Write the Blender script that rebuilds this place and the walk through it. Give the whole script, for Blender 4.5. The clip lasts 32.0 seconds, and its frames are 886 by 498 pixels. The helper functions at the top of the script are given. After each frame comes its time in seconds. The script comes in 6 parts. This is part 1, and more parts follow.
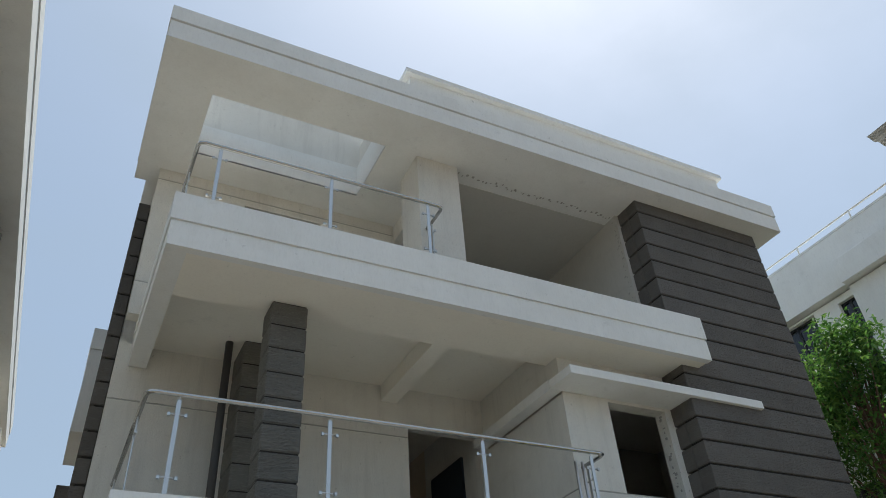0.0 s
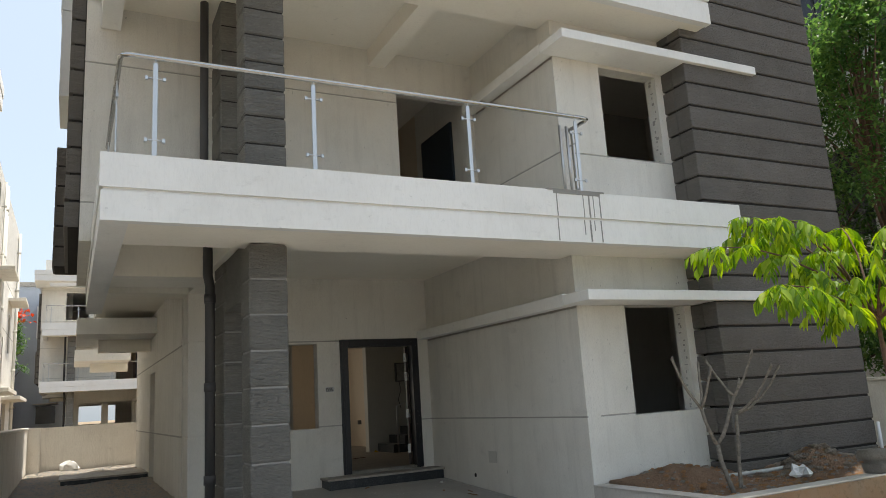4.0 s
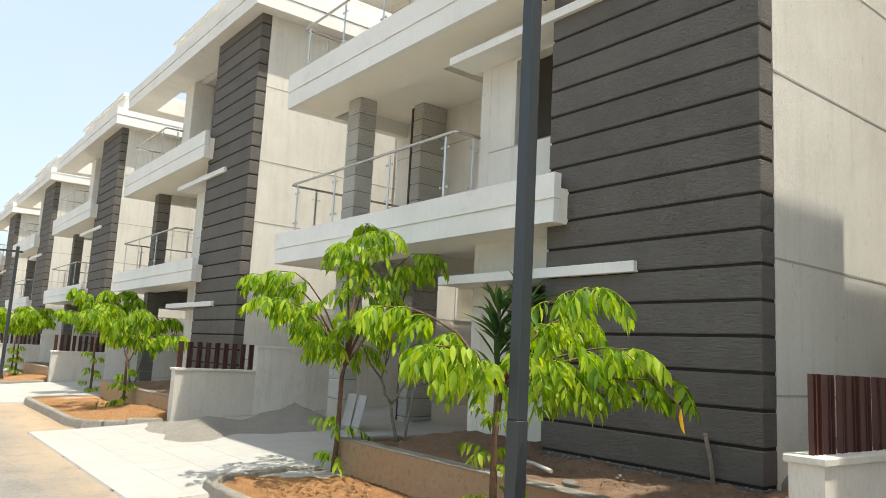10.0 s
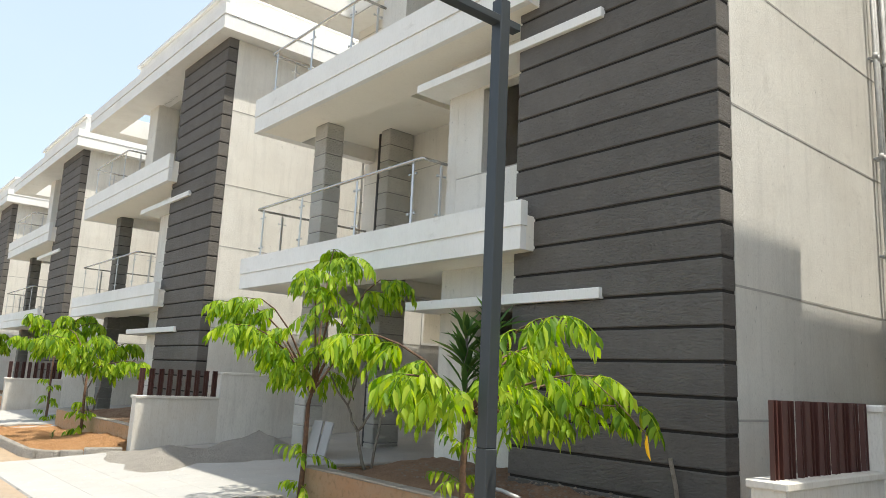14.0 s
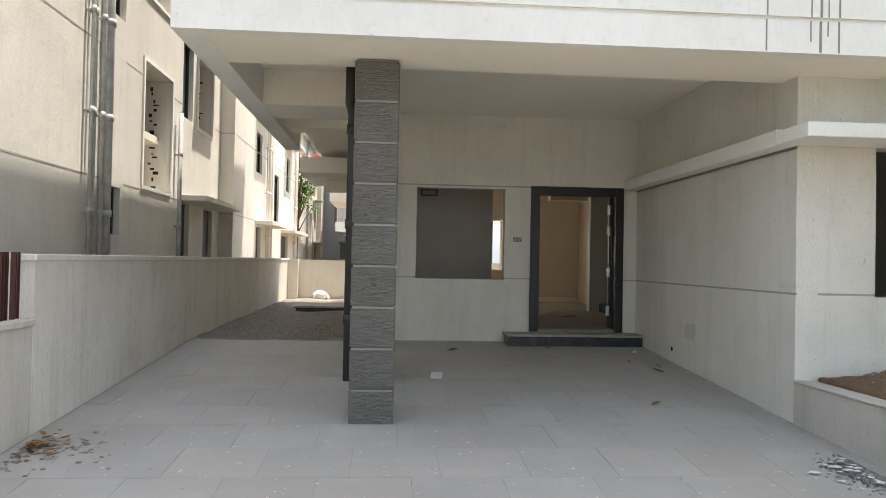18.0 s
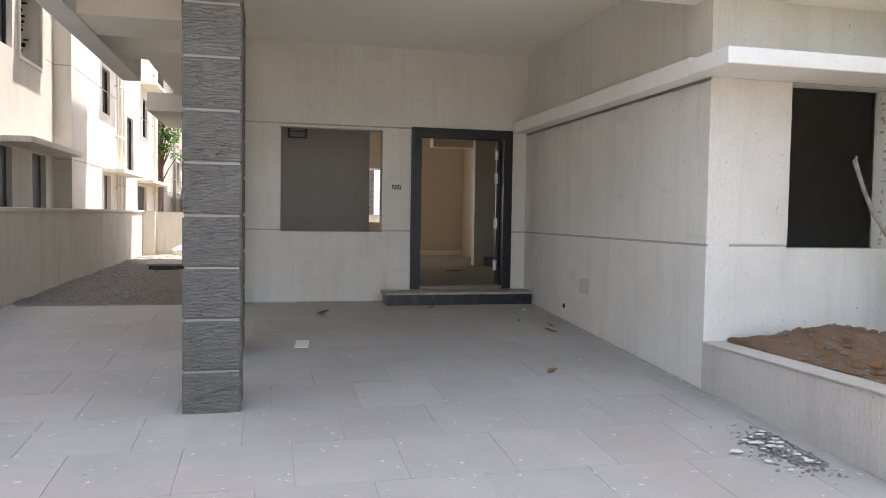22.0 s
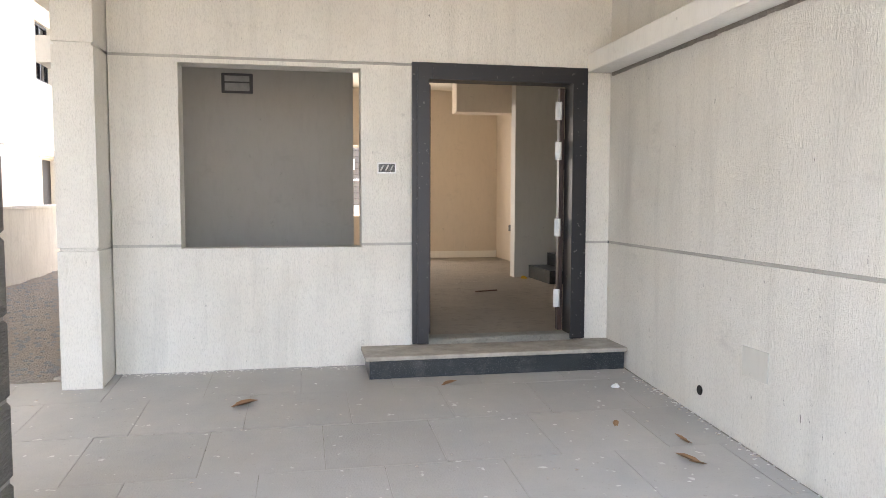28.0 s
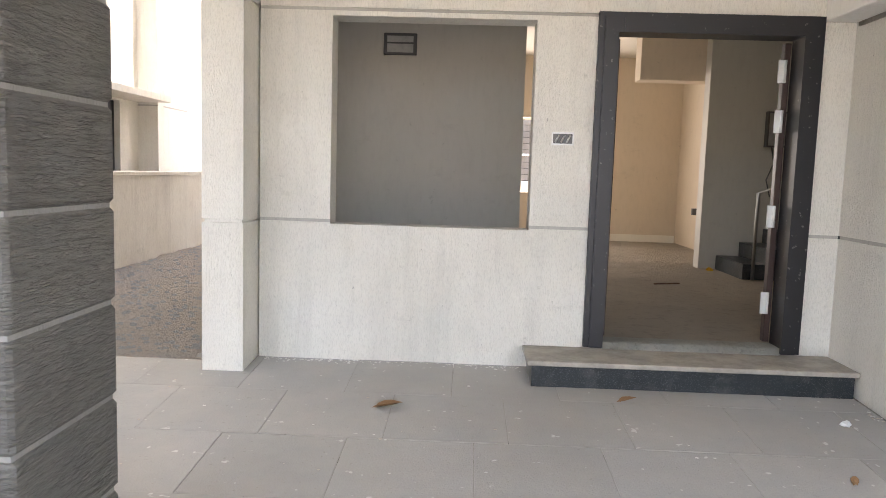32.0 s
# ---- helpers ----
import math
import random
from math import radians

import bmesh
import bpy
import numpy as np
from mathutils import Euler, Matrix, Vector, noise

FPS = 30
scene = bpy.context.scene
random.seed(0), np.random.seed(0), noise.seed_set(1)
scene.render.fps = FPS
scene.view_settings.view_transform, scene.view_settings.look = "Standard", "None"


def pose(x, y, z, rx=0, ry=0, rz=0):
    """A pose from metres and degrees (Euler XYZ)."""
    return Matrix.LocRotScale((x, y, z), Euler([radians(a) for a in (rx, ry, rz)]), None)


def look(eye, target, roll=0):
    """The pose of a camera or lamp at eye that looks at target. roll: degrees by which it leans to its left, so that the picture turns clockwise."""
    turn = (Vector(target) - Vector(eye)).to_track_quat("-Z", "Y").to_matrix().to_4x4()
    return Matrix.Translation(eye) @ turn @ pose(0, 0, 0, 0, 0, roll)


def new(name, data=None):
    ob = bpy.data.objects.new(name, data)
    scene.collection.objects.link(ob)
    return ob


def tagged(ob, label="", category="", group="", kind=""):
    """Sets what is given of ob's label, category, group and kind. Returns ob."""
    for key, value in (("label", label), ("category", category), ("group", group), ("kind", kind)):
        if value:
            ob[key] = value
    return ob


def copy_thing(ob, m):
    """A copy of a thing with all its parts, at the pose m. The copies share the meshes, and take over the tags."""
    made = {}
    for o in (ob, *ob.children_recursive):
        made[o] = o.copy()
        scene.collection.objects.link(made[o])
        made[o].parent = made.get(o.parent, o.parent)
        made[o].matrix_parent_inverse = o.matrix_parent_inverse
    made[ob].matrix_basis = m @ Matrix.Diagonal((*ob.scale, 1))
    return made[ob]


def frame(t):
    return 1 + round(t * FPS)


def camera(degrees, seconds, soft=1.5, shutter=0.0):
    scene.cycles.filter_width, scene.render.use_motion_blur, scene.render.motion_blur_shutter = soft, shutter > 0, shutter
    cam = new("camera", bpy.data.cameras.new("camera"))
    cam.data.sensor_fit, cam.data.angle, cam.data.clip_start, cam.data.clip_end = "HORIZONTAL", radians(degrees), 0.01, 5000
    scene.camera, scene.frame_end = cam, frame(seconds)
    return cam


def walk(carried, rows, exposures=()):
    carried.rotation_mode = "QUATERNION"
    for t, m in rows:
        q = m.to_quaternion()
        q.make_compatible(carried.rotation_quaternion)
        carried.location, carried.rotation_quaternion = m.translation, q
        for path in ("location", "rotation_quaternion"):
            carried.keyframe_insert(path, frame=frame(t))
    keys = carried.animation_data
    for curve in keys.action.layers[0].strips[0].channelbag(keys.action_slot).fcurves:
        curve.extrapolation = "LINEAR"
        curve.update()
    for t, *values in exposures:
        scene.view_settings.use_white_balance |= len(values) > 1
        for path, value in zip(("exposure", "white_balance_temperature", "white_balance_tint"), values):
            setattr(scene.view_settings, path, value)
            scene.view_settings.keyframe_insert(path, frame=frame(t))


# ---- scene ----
cam = camera(62.3, 32.0, 0.7)
ROWS = [
    (0, (0.379, 0.293, 1.865), (1.1513, 1.6908, 3.0690), -4.51),
    (0.5, (0.375, 0.300, 1.867), (1.1526, 1.7333, 3.0246), -4.19),
    (1, (0.369, 0.312, 1.879), (1.1623, 1.7986, 2.9564), -3.85),
    (1.5, (0.362, 0.321, 1.901), (1.1772, 1.8517, 2.8978), -4.57),
    (2, (0.363, 0.334, 1.916), (1.2083, 1.9085, 2.8129), -4.68),
    (2.5, (0.377, 0.346, 1.905), (1.2579, 1.9711, 2.6676), -4.39),
    (3, (0.414, 0.333, 1.894), (1.2985, 2.0125, 2.5256), -3.71),
    (3.5, (0.461, 0.309, 1.895), (1.3570, 2.0220, 2.4079), -3.94),
    (5.5, (0.790, 0.373, 1.781), (1.6884, 2.1562, 1.8966), -2.20),
    (6, (0.845, 0.545, 1.785), (1.7680, 2.3180, 1.8500), -2.50),
    (6.5, (0.964, 0.660, 1.795), (1.4890, 2.5900, 1.8220), -2.00),
    (7, (1.047, 0.899, 1.721), (1.0954, 2.8979, 1.7738), 0.06),
    (7.5, (1.208, 0.839, 1.726), (0.6157, 2.7490, 1.7077), -0.60),
    (8, (1.430, 0.879, 1.719), (0.2957, 2.5266, 1.7050), 0.52),
    (8.5, (1.617, 0.874, 1.710), (0.2135, 2.2980, 1.7458), -0.67),
    (9, (1.756, 0.861, 1.734), (0.2011, 2.1191, 1.7817), 0.67),
    (9.5, (1.894, 0.843, 1.754), (0.2739, 2.0054, 1.9106), 2.76),
    (10, (1.821, 0.709, 1.779), (0.2499, 1.9127, 2.0655), 3.02),
    (10.5, (1.799, 0.644, 1.794), (0.2507, 1.8528, 2.1690), 3.37),
    (11, (1.804, 0.624, 1.808), (0.2734, 1.8263, 2.2692), 3.39),
    (11.5, (1.816, 0.612, 1.826), (0.3245, 1.8121, 2.4034), 3.45),
    (12, (1.827, 0.609, 1.843), (0.3717, 1.7953, 2.5315), 3.72),
    (12.5, (1.835, 0.606, 1.854), (0.3852, 1.7673, 2.5950), 3.66),
    (13, (1.823, 0.606, 1.837), (0.3258, 1.7812, 2.4531), 3.29),
    (13.5, (1.811, 0.616, 1.812), (0.2682, 1.8057, 2.2641), 3.15),
    (15.5, (2.024, 0.846, 1.816), (1.0216, 2.5726, 1.9291), 1.40),
    (16, (2.032, 0.884, 1.797), (1.3918, 2.7766, 1.8931), 0.88),
    (16.5, (2.069, 0.897, 1.796), (1.7235, 2.8655, 1.8769), 1.43),
    (17, (2.088, 0.962, 1.786), (1.9551, 2.9569, 1.8510), 0.97),
    (17.5, (2.223, 1.055, 1.783), (2.2271, 3.0549, 1.8302), -0.05),
    (18, (2.345, 1.184, 1.779), (2.4891, 3.1789, 1.8120), 1.10),
    (18.5, (2.393, 1.382, 1.782), (2.6636, 3.3629, 1.8389), 0.89),
    (19, (2.440, 1.623, 1.785), (2.7496, 3.5988, 1.8209), 0.88),
    (19.5, (2.570, 1.844, 1.780), (2.8692, 3.8211, 1.8082), 1.54),
    (20, (2.632, 2.039, 1.776), (2.9422, 4.0151, 1.7783), 0.76),
    (20.5, (2.612, 2.206, 1.772), (2.9819, 4.1711, 1.7879), 0.42),
    (21, (2.630, 2.255, 1.767), (3.0013, 4.2199, 1.7668), 0.76),
    (21.5, (2.572, 2.272, 1.751), (3.0306, 4.2169, 1.6599), 0.74),
    (22, (2.581, 2.280, 1.745), (3.0417, 4.2244, 1.6556), 0.88),
    (22.5, (2.583, 2.372, 1.742), (3.0580, 4.3098, 1.6078), 0.74),
    (23, (2.690, 2.592, 1.733), (3.1176, 4.5415, 1.6091), 0.09),
    (23.5, (2.797, 2.881, 1.730), (3.1731, 4.8404, 1.5883), 1.43),
    (24, (2.840, 3.283, 1.737), (3.2444, 5.2401, 1.6563), 0.28),
    (24.5, (2.895, 3.622, 1.730), (3.2857, 5.5811, 1.6435), -0.04),
    (26.5, (3.349, 5.010, 1.819), (3.5986, 6.9898, 1.6853), 1.50),
    (27, (3.392, 5.379, 1.839), (3.6811, 7.3555, 1.7475), 1.06),
    (27.5, (3.449, 5.770, 1.853), (3.8013, 7.7357, 1.7512), -0.31),
    (28, (3.543, 6.165, 1.882), (3.9198, 8.1247, 1.7459), 0.13),
    (28.5, (3.554, 6.518, 1.898), (4.0646, 8.4462, 1.7571), 0.42),
    (29, (3.524, 6.740, 1.960), (4.0417, 8.6713, 1.9257), -1.01),
    (29.5, (3.538, 6.811, 1.970), (3.9278, 8.7556, 2.2260), -0.50),
    (30, (3.565, 6.831, 1.987), (3.8821, 8.7885, 2.2464), 0.10),
    (30.5, (3.630, 6.856, 1.943), (3.8972, 8.8354, 2.0385), 0.31),
    (31, (3.652, 6.876, 1.919), (3.8697, 8.8630, 1.8469), 0.48),
    (31.5, (3.660, 6.908, 1.908), (3.8158, 8.8914, 1.7078), 1.13),
    (32, (3.574, 6.921, 1.880), (3.5136, 8.9090, 1.6707), 1.78),
]
EXPOSURES = [(0, 0.22, 6000, 6), (1, 0.19, 6250, 7), (2, 0.38, 6300, 8), (3, 0.82, 6500, 9), (5.5, 1.11, 6800, 10), (6, 1.31, 6850, 10), (7, 1.38, 6800, 9), (8, 1.44, 7000, 9), (9, 1.31, 7000, 7), (11, 0.99, 6650, 7), (13, 0.84, 6550, 7), (15.5, 1.74, 6750, 11), (16, 1.74, 6750, 11), (17, 1.57, 6800, 12), (18, 1.53, 6800, 12), (19, 1.9, 6800, 17), (20, 2.07, 6650, 18), (21, 2.12, 6600, 18), (22, 1.93, 6600, 18), (23, 1.89, 6700, 17), (24.5, 2.43, 6700, 18), (26.5, 3.3, 6700, 18), (27, 3.4, 6700, 18), (28, 3.48, 6650, 18), (29, 3.46, 6500, 18), (30, 3.43, 6450, 18), (31, 3.32, 6550, 18), (32, 3.43, 6800, 19)]
walk(cam, [(t, look(eye, target, roll)) for t, eye, target, roll in ROWS], EXPOSURES)

# ---- light ----
SUN_DIR = Vector((0.268, 0.122, 1.0)).normalized()
world = bpy.data.worlds.new("sky")
scene.world = world
world.use_nodes = True
wn = world.node_tree.nodes
wl = world.node_tree.links
sky = wn.new("ShaderNodeTexSky")
sky.sky_type = "NISHITA"
sky.sun_disc = False
sky.sun_elevation = math.asin(SUN_DIR.z)
sky.sun_rotation = math.atan2(SUN_DIR.x, SUN_DIR.y)
sky.air_density = 1.1
sky.dust_density = 3.5
sky.ozone_density = 1.0
# thin high haze and faint wisps of cloud over the whole sky
haze_at = wn.new("ShaderNodeTexCoord")
haze_map = wn.new("ShaderNodeMapping")
haze_map.inputs["Scale"].default_value = (1.0, 1.6, 2.6)
haze_noise = wn.new("ShaderNodeTexNoise")
haze_noise.inputs["Scale"].default_value = 1.3
haze_noise.inputs["Detail"].default_value = 7
haze_noise.inputs["Roughness"].default_value = 0.55
haze_range = wn.new("ShaderNodeMapRange")
for key, value in (("From Min", 0.40), ("From Max", 0.72), ("To Min", 0.58), ("To Max", 0.78)):
    haze_range.inputs[key].default_value = value
haze = wn.new("ShaderNodeMix")
haze.data_type = "RGBA"
haze.inputs["B"].default_value = (2.45, 2.85, 3.25, 1)
wl.new(haze_at.outputs["Generated"], haze_map.inputs["Vector"])
wl.new(haze_map.outputs["Vector"], haze_noise.inputs["Vector"])
wl.new(haze_noise.outputs["Fac"], haze_range.inputs["Value"])
wl.new(haze_range.outputs["Result"], haze.inputs["Factor"])
wl.new(sky.outputs["Color"], haze.inputs["A"])
wl.new(haze.outputs["Result"], wn["Background"].inputs["Color"])
wn["Background"].inputs["Strength"].default_value = 0.15
sun_data = bpy.data.lights.new("sun", "SUN")
sun_data.energy = 3.1
sun_data.angle = radians(0.6)
sun_data.color = (1.0, 0.95, 0.86)
sun = new("sun", sun_data)
sun.matrix_world = look(tuple(SUN_DIR * 60), (0, 0, 0))


# ---- materials ----
def material(name, base, rough=0.8, metal=0.0, spec=0.5):
    m = bpy.data.materials.new(name)
    m.use_nodes = True
    b = m.node_tree.nodes["Principled BSDF"]
    b.inputs["Base Color"].default_value = (*base, 1)
    b.inputs["Roughness"].default_value = rough
    b.inputs["Metallic"].default_value = metal
    b.inputs["Specular IOR Level"].default_value = spec
    return m


def node(m, kind, **inputs):
    n = m.node_tree.nodes.new(kind)
    for key, value in inputs.items():
        n.inputs[key.replace("_", " ")].default_value = value
    return n


def link(m, a, b):
    m.node_tree.links.new(a, b)


def coords(m, scale=(1, 1, 1)):
    c = m.node_tree.nodes.new("ShaderNodeNewGeometry")
    p = m.node_tree.nodes.new("ShaderNodeMapping")
    p.inputs["Scale"].default_value = scale
    link(m, c.outputs["Position"], p.inputs["Vector"])
    return p.outputs["Vector"]


def noise_fac(m, vec, scale, detail=5.0, rough=0.6, lo=0.35, hi=0.65):
    n = node(m, "ShaderNodeTexNoise", Scale=scale, Detail=detail, Roughness=rough)
    link(m, vec, n.inputs["Vector"])
    r = node(m, "ShaderNodeMapRange", From_Min=lo, From_Max=hi)
    link(m, n.outputs["Fac"], r.inputs["Value"])
    return r.outputs["Result"]


def mixed(m, fac, a, b, amount=1.0):
    x = m.node_tree.nodes.new("ShaderNodeMix")
    x.data_type = "RGBA"
    if amount != 1.0:
        k = node(m, "ShaderNodeMath")
        k.operation = "MULTIPLY"
        link(m, fac, k.inputs[0])
        k.inputs[1].default_value = amount
        fac = k.outputs[0]
    link(m, fac, x.inputs["Factor"])
    for value, socket in ((a, x.inputs["A"]), (b, x.inputs["B"])):
        if isinstance(value, tuple):
            socket.default_value = (*value, 1)
        else:
            link(m, value, socket)
    return x.outputs["Result"]


def bump(m, heights, strength=0.4, distance=0.01, later=1.0):
    b = m.node_tree.nodes["Principled BSDF"]
    last = None
    for i, h in enumerate(heights):
        n = node(m, "ShaderNodeBump", Strength=strength * (later if i else 1.0), Distance=distance)
        link(m, h, n.inputs["Height"])
        if last:
            link(m, last, n.inputs["Normal"])
        last = n.outputs["Normal"]
    link(m, last, b.inputs["Normal"])


def colour(m, socket):
    link(m, socket, m.node_tree.nodes["Principled BSDF"].inputs["Base Color"])


def random_shade(m, socket, amount):
    """Varies each piece a little by the object's own random number."""
    o = m.node_tree.nodes.new("ShaderNodeObjectInfo")
    r = node(m, "ShaderNodeMapRange", To_Min=1 - amount, To_Max=1 + amount)
    link(m, o.outputs["Random"], r.inputs["Value"])
    h = m.node_tree.nodes.new("ShaderNodeHueSaturation")
    link(m, r.outputs["Result"], h.inputs["Value"])
    link(m, socket, h.inputs["Color"])
    return h.outputs["Color"]


def plaster(name, base, stain, rough=0.92, grain=60.0, streak=0.25, depth=0.006, strength=0.6, specks=0.0, fleck=0.12):
    """Painted textured plaster with faint stains and vertical dirt streaks."""
    m = material(name, base, rough, spec=0.25)
    v = coords(m)
    c = mixed(m, noise_fac(m, v, 1.1, 6, 0.65, 0.42, 0.75), base, stain, 0.5)
    c = mixed(m, noise_fac(m, coords(m, (1, 1, 1.8)), 2.3, 8, 0.75, 0.60, 0.74), c, tuple(q * 0.68 for q in stain), 0.35)
    c = mixed(m, noise_fac(m, coords(m, (7, 7, 0.6)), 1.0, 6, 0.7, 0.5, 0.85), c, tuple(q * 0.72 for q in stain), streak)
    c = mixed(m, noise_fac(m, v, 9, 4, 0.7, 0.66, 0.74), c, tuple(q * 0.55 for q in stain), 0.4)
    c = mixed(m, noise_fac(m, coords(m, (1, 1, 0.35)), 26, 5, 0.75, 0.66, 0.72), c, tuple(q * 0.30 for q in stain), specks)
    c = mixed(m, noise_fac(m, coords(m, (1, 1, 0.3)), grain * 1.3, 3, 0.7, 0.48, 0.75), c, tuple(q * 0.62 for q in stain), fleck)
    colour(m, c)
    bump(m, [noise_fac(m, coords(m, (1, 1, 0.28)), grain, 5, 0.75, 0.3, 0.7), noise_fac(m, v, 7, 3, 0.6)], strength, depth, 0.22)
    return m


WALL = plaster("wall_plaster", (0.795, 0.768, 0.70), (0.62, 0.587, 0.52), specks=0.95, streak=0.42, grain=105, strength=0.75, depth=0.006, fleck=0.36)
FASCIA = plaster("fascia_plaster", (0.84, 0.83, 0.79), (0.69, 0.67, 0.62), grain=30, streak=0.12, depth=0.002, strength=0.3)
SOFFIT = plaster("ceiling_plaster", (0.88, 0.835, 0.735), (0.80, 0.75, 0.65), grain=24, streak=0.0, depth=0.002, strength=0.25)
BOUNDARY = plaster("boundary_plaster", (0.80, 0.765, 0.69), (0.60, 0.55, 0.475), grain=50, streak=0.5, specks=0.5, strength=0.7, depth=0.006, fleck=0.3)
PUTTY = plaster("grey_putty", (0.59, 0.57, 0.515), (0.52, 0.50, 0.45), rough=0.6, grain=14, streak=0.1, depth=0.001, strength=0.2)
ROOM = plaster("room_plaster", (0.70, 0.60, 0.475), (0.64, 0.545, 0.425), grain=14, streak=0.05, depth=0.001, strength=0.15)
GROOVE = plaster("groove_cement", (0.42, 0.40, 0.36), (0.62, 0.60, 0.54), grain=40, depth=0.006, fleck=0.7)


def cladding(name, base, dust, relief=0.012, shade=0.10, crest=0.16):
    m = material(name, base, 0.78, spec=0.3)
    v = coords(m)
    c = mixed(m, noise_fac(m, v, 1.6, 6, 0.7, 0.4, 0.75), base, dust, 0.5)
    c = mixed(m, noise_fac(m, coords(m, (1.5, 1.5, 14)), 2.4, 6, 0.75, 0.55, 0.8), c, tuple(q * 1.5 for q in dust), 0.35)
    ridge = noise_fac(m, coords(m, (1.0, 1.0, 8.5)), 13, 4, 0.6, 0.50, 0.66)
    # Paler colour follows the same mask as the bump ridges.
    c = mixed(m, ridge, c, tuple(q * 1.45 for q in dust), crest)
    colour(m, random_shade(m, c, shade))
    rib = noise_fac(m, coords(m, (1.3, 1.3, 17)), 4.5, 7, 0.7, 0.25, 0.75)
    bump(m, [rib, ridge], 0.9, relief)
    return m


CLAD = cladding("dark_cladding", (0.140, 0.128, 0.113), (0.212, 0.197, 0.176), 0.007, 0.08, 0.08)
BLOCK = cladding("grey_pillar_cladding", (0.168, 0.160, 0.141), (0.275, 0.264, 0.235), 0.010, 0.06, 0.22)
BLOCK_WHITE = cladding("white_pillar_cladding", (0.60, 0.58, 0.52), (0.46, 0.44, 0.40))
MORTAR = plaster("joint_cement", (0.27, 0.26, 0.24), (0.40, 0.385, 0.35), grain=50, depth=0.006)
JOINT_DARK = plaster("dark_joint", (0.030, 0.027, 0.024), (0.055, 0.05, 0.045), grain=50)

TILE = material("stone_tile", (0.36, 0.37, 0.365), 0.62, spec=0.35)
_v = coords(TILE)
_c = mixed(TILE, noise_fac(TILE, _v, 2.2, 6, 0.7, 0.38, 0.7), (0.365, 0.362, 0.347), (0.425, 0.41, 0.38))
_c = mixed(TILE, noise_fac(TILE, _v, 38, 4, 0.7, 0.62, 0.72), _c, (0.20, 0.185, 0.165), 0.45)
_c = mixed(TILE, noise_fac(TILE, _v, 0.7, 5, 0.6, 0.42, 0.7), _c, (0.35, 0.32, 0.28), 0.6)
_c = mixed(TILE, noise_fac(TILE, _v, 16, 2, 0.5, 0.70, 0.74), _c, (0.66, 0.65, 0.62), 0.7)
colour(TILE, random_shade(TILE, _c, 0.05))
bump(TILE, [noise_fac(TILE, _v, 9, 6, 0.7, 0.3, 0.7), noise_fac(TILE, _v, 90, 3, 0.6)], 0.25, 0.004)

GROUT = material("tile_joint", (0.36, 0.345, 0.32), 0.95, spec=0.2)
_v = coords(GROUT)
_c = mixed(GROUT, noise_fac(GROUT, _v, 2.6, 4, 0.7, 0.56, 0.66), (0.335, 0.32, 0.295), (0.10, 0.09, 0.08))
colour(GROUT, _c)


def earth(name, base, other, dark, scale=3.0):
    m = material(name, base, 0.97, spec=0.1)
    v = coords(m)
    c = mixed(m, noise_fac(m, v, scale, 7, 0.7, 0.35, 0.68), base, other)
    c = mixed(m, noise_fac(m, v, scale * 9, 5, 0.7, 0.52, 0.72), c, dark, 0.75)
    colour(m, c)
    bump(m, [noise_fac(m, v, scale * 5, 7, 0.75, 0.25, 0.75), noise_fac(m, v, 70, 4, 0.7, 0.3, 0.7)], 0.9, 0.03)
    return m


RED_SOIL = earth("red_soil", (0.60, 0.335, 0.16), (0.50, 0.26, 0.115), (0.30, 0.16, 0.08))
BROWN_SOIL = earth("gravelly_soil", (0.44, 0.30, 0.205), (0.32, 0.20, 0.13), (0.15, 0.10, 0.072), 4.0)
SIDE_SOIL = earth("rubble_soil", (0.55, 0.50, 0.44), (0.62, 0.54, 0.45), (0.29, 0.245, 0.205), 4.0)
ROAD = material("dusty_road", (0.30, 0.27, 0.23), 0.93, spec=0.2)
_v = coords(ROAD)
_s = ROAD.node_tree.nodes.new("ShaderNodeSeparateXYZ")
link(ROAD, _v, _s.inputs[0])
_e = node(ROAD, "ShaderNodeMapRange", From_Min=1.9, From_Max=3.9, To_Min=-0.45, To_Max=1.0)
link(ROAD, _s.outputs["Y"], _e.inputs["Value"])
_a = node(ROAD, "ShaderNodeMath")
link(ROAD, _e.outputs["Result"], _a.inputs[0])
link(ROAD, noise_fac(ROAD, coords(ROAD, (0.35, 1, 1)), 1.3, 7, 0.7, 0.3, 0.9), _a.inputs[1])
_d = node(ROAD, "ShaderNodeClamp")
link(ROAD, _a.outputs[0], _d.inputs["Value"])
_c = mixed(ROAD, noise_fac(ROAD, _v, 0.9, 6, 0.65, 0.40, 0.62), (0.17, 0.163, 0.153), (0.22, 0.207, 0.187))
_c = mixed(ROAD, _d.outputs[0], _c, (0.38, 0.285, 0.19))
_c = mixed(ROAD, noise_fac(ROAD, _v, 2.6, 7, 0.75, 0.52, 0.68), _c, (0.13, 0.122, 0.112), 0.45)
_c = mixed(ROAD, noise_fac(ROAD, _v, 26, 4, 0.75, 0.45, 0.75), _c, (0.34, 0.315, 0.28), 0.5)
colour(ROAD, _c)
bump(ROAD, [noise_fac(ROAD, _v, 55, 5, 0.7, 0.3, 0.7)], 0.5, 0.01)
FIELD = earth("dry_ground", (0.34, 0.27, 0.19), (0.26, 0.20, 0.13), (0.14, 0.11, 0.075), 0.6)
CONCRETE = earth("kerb_concrete", (0.54, 0.50, 0.44), (0.46, 0.42, 0.36), (0.33, 0.295, 0.25), 2.5)
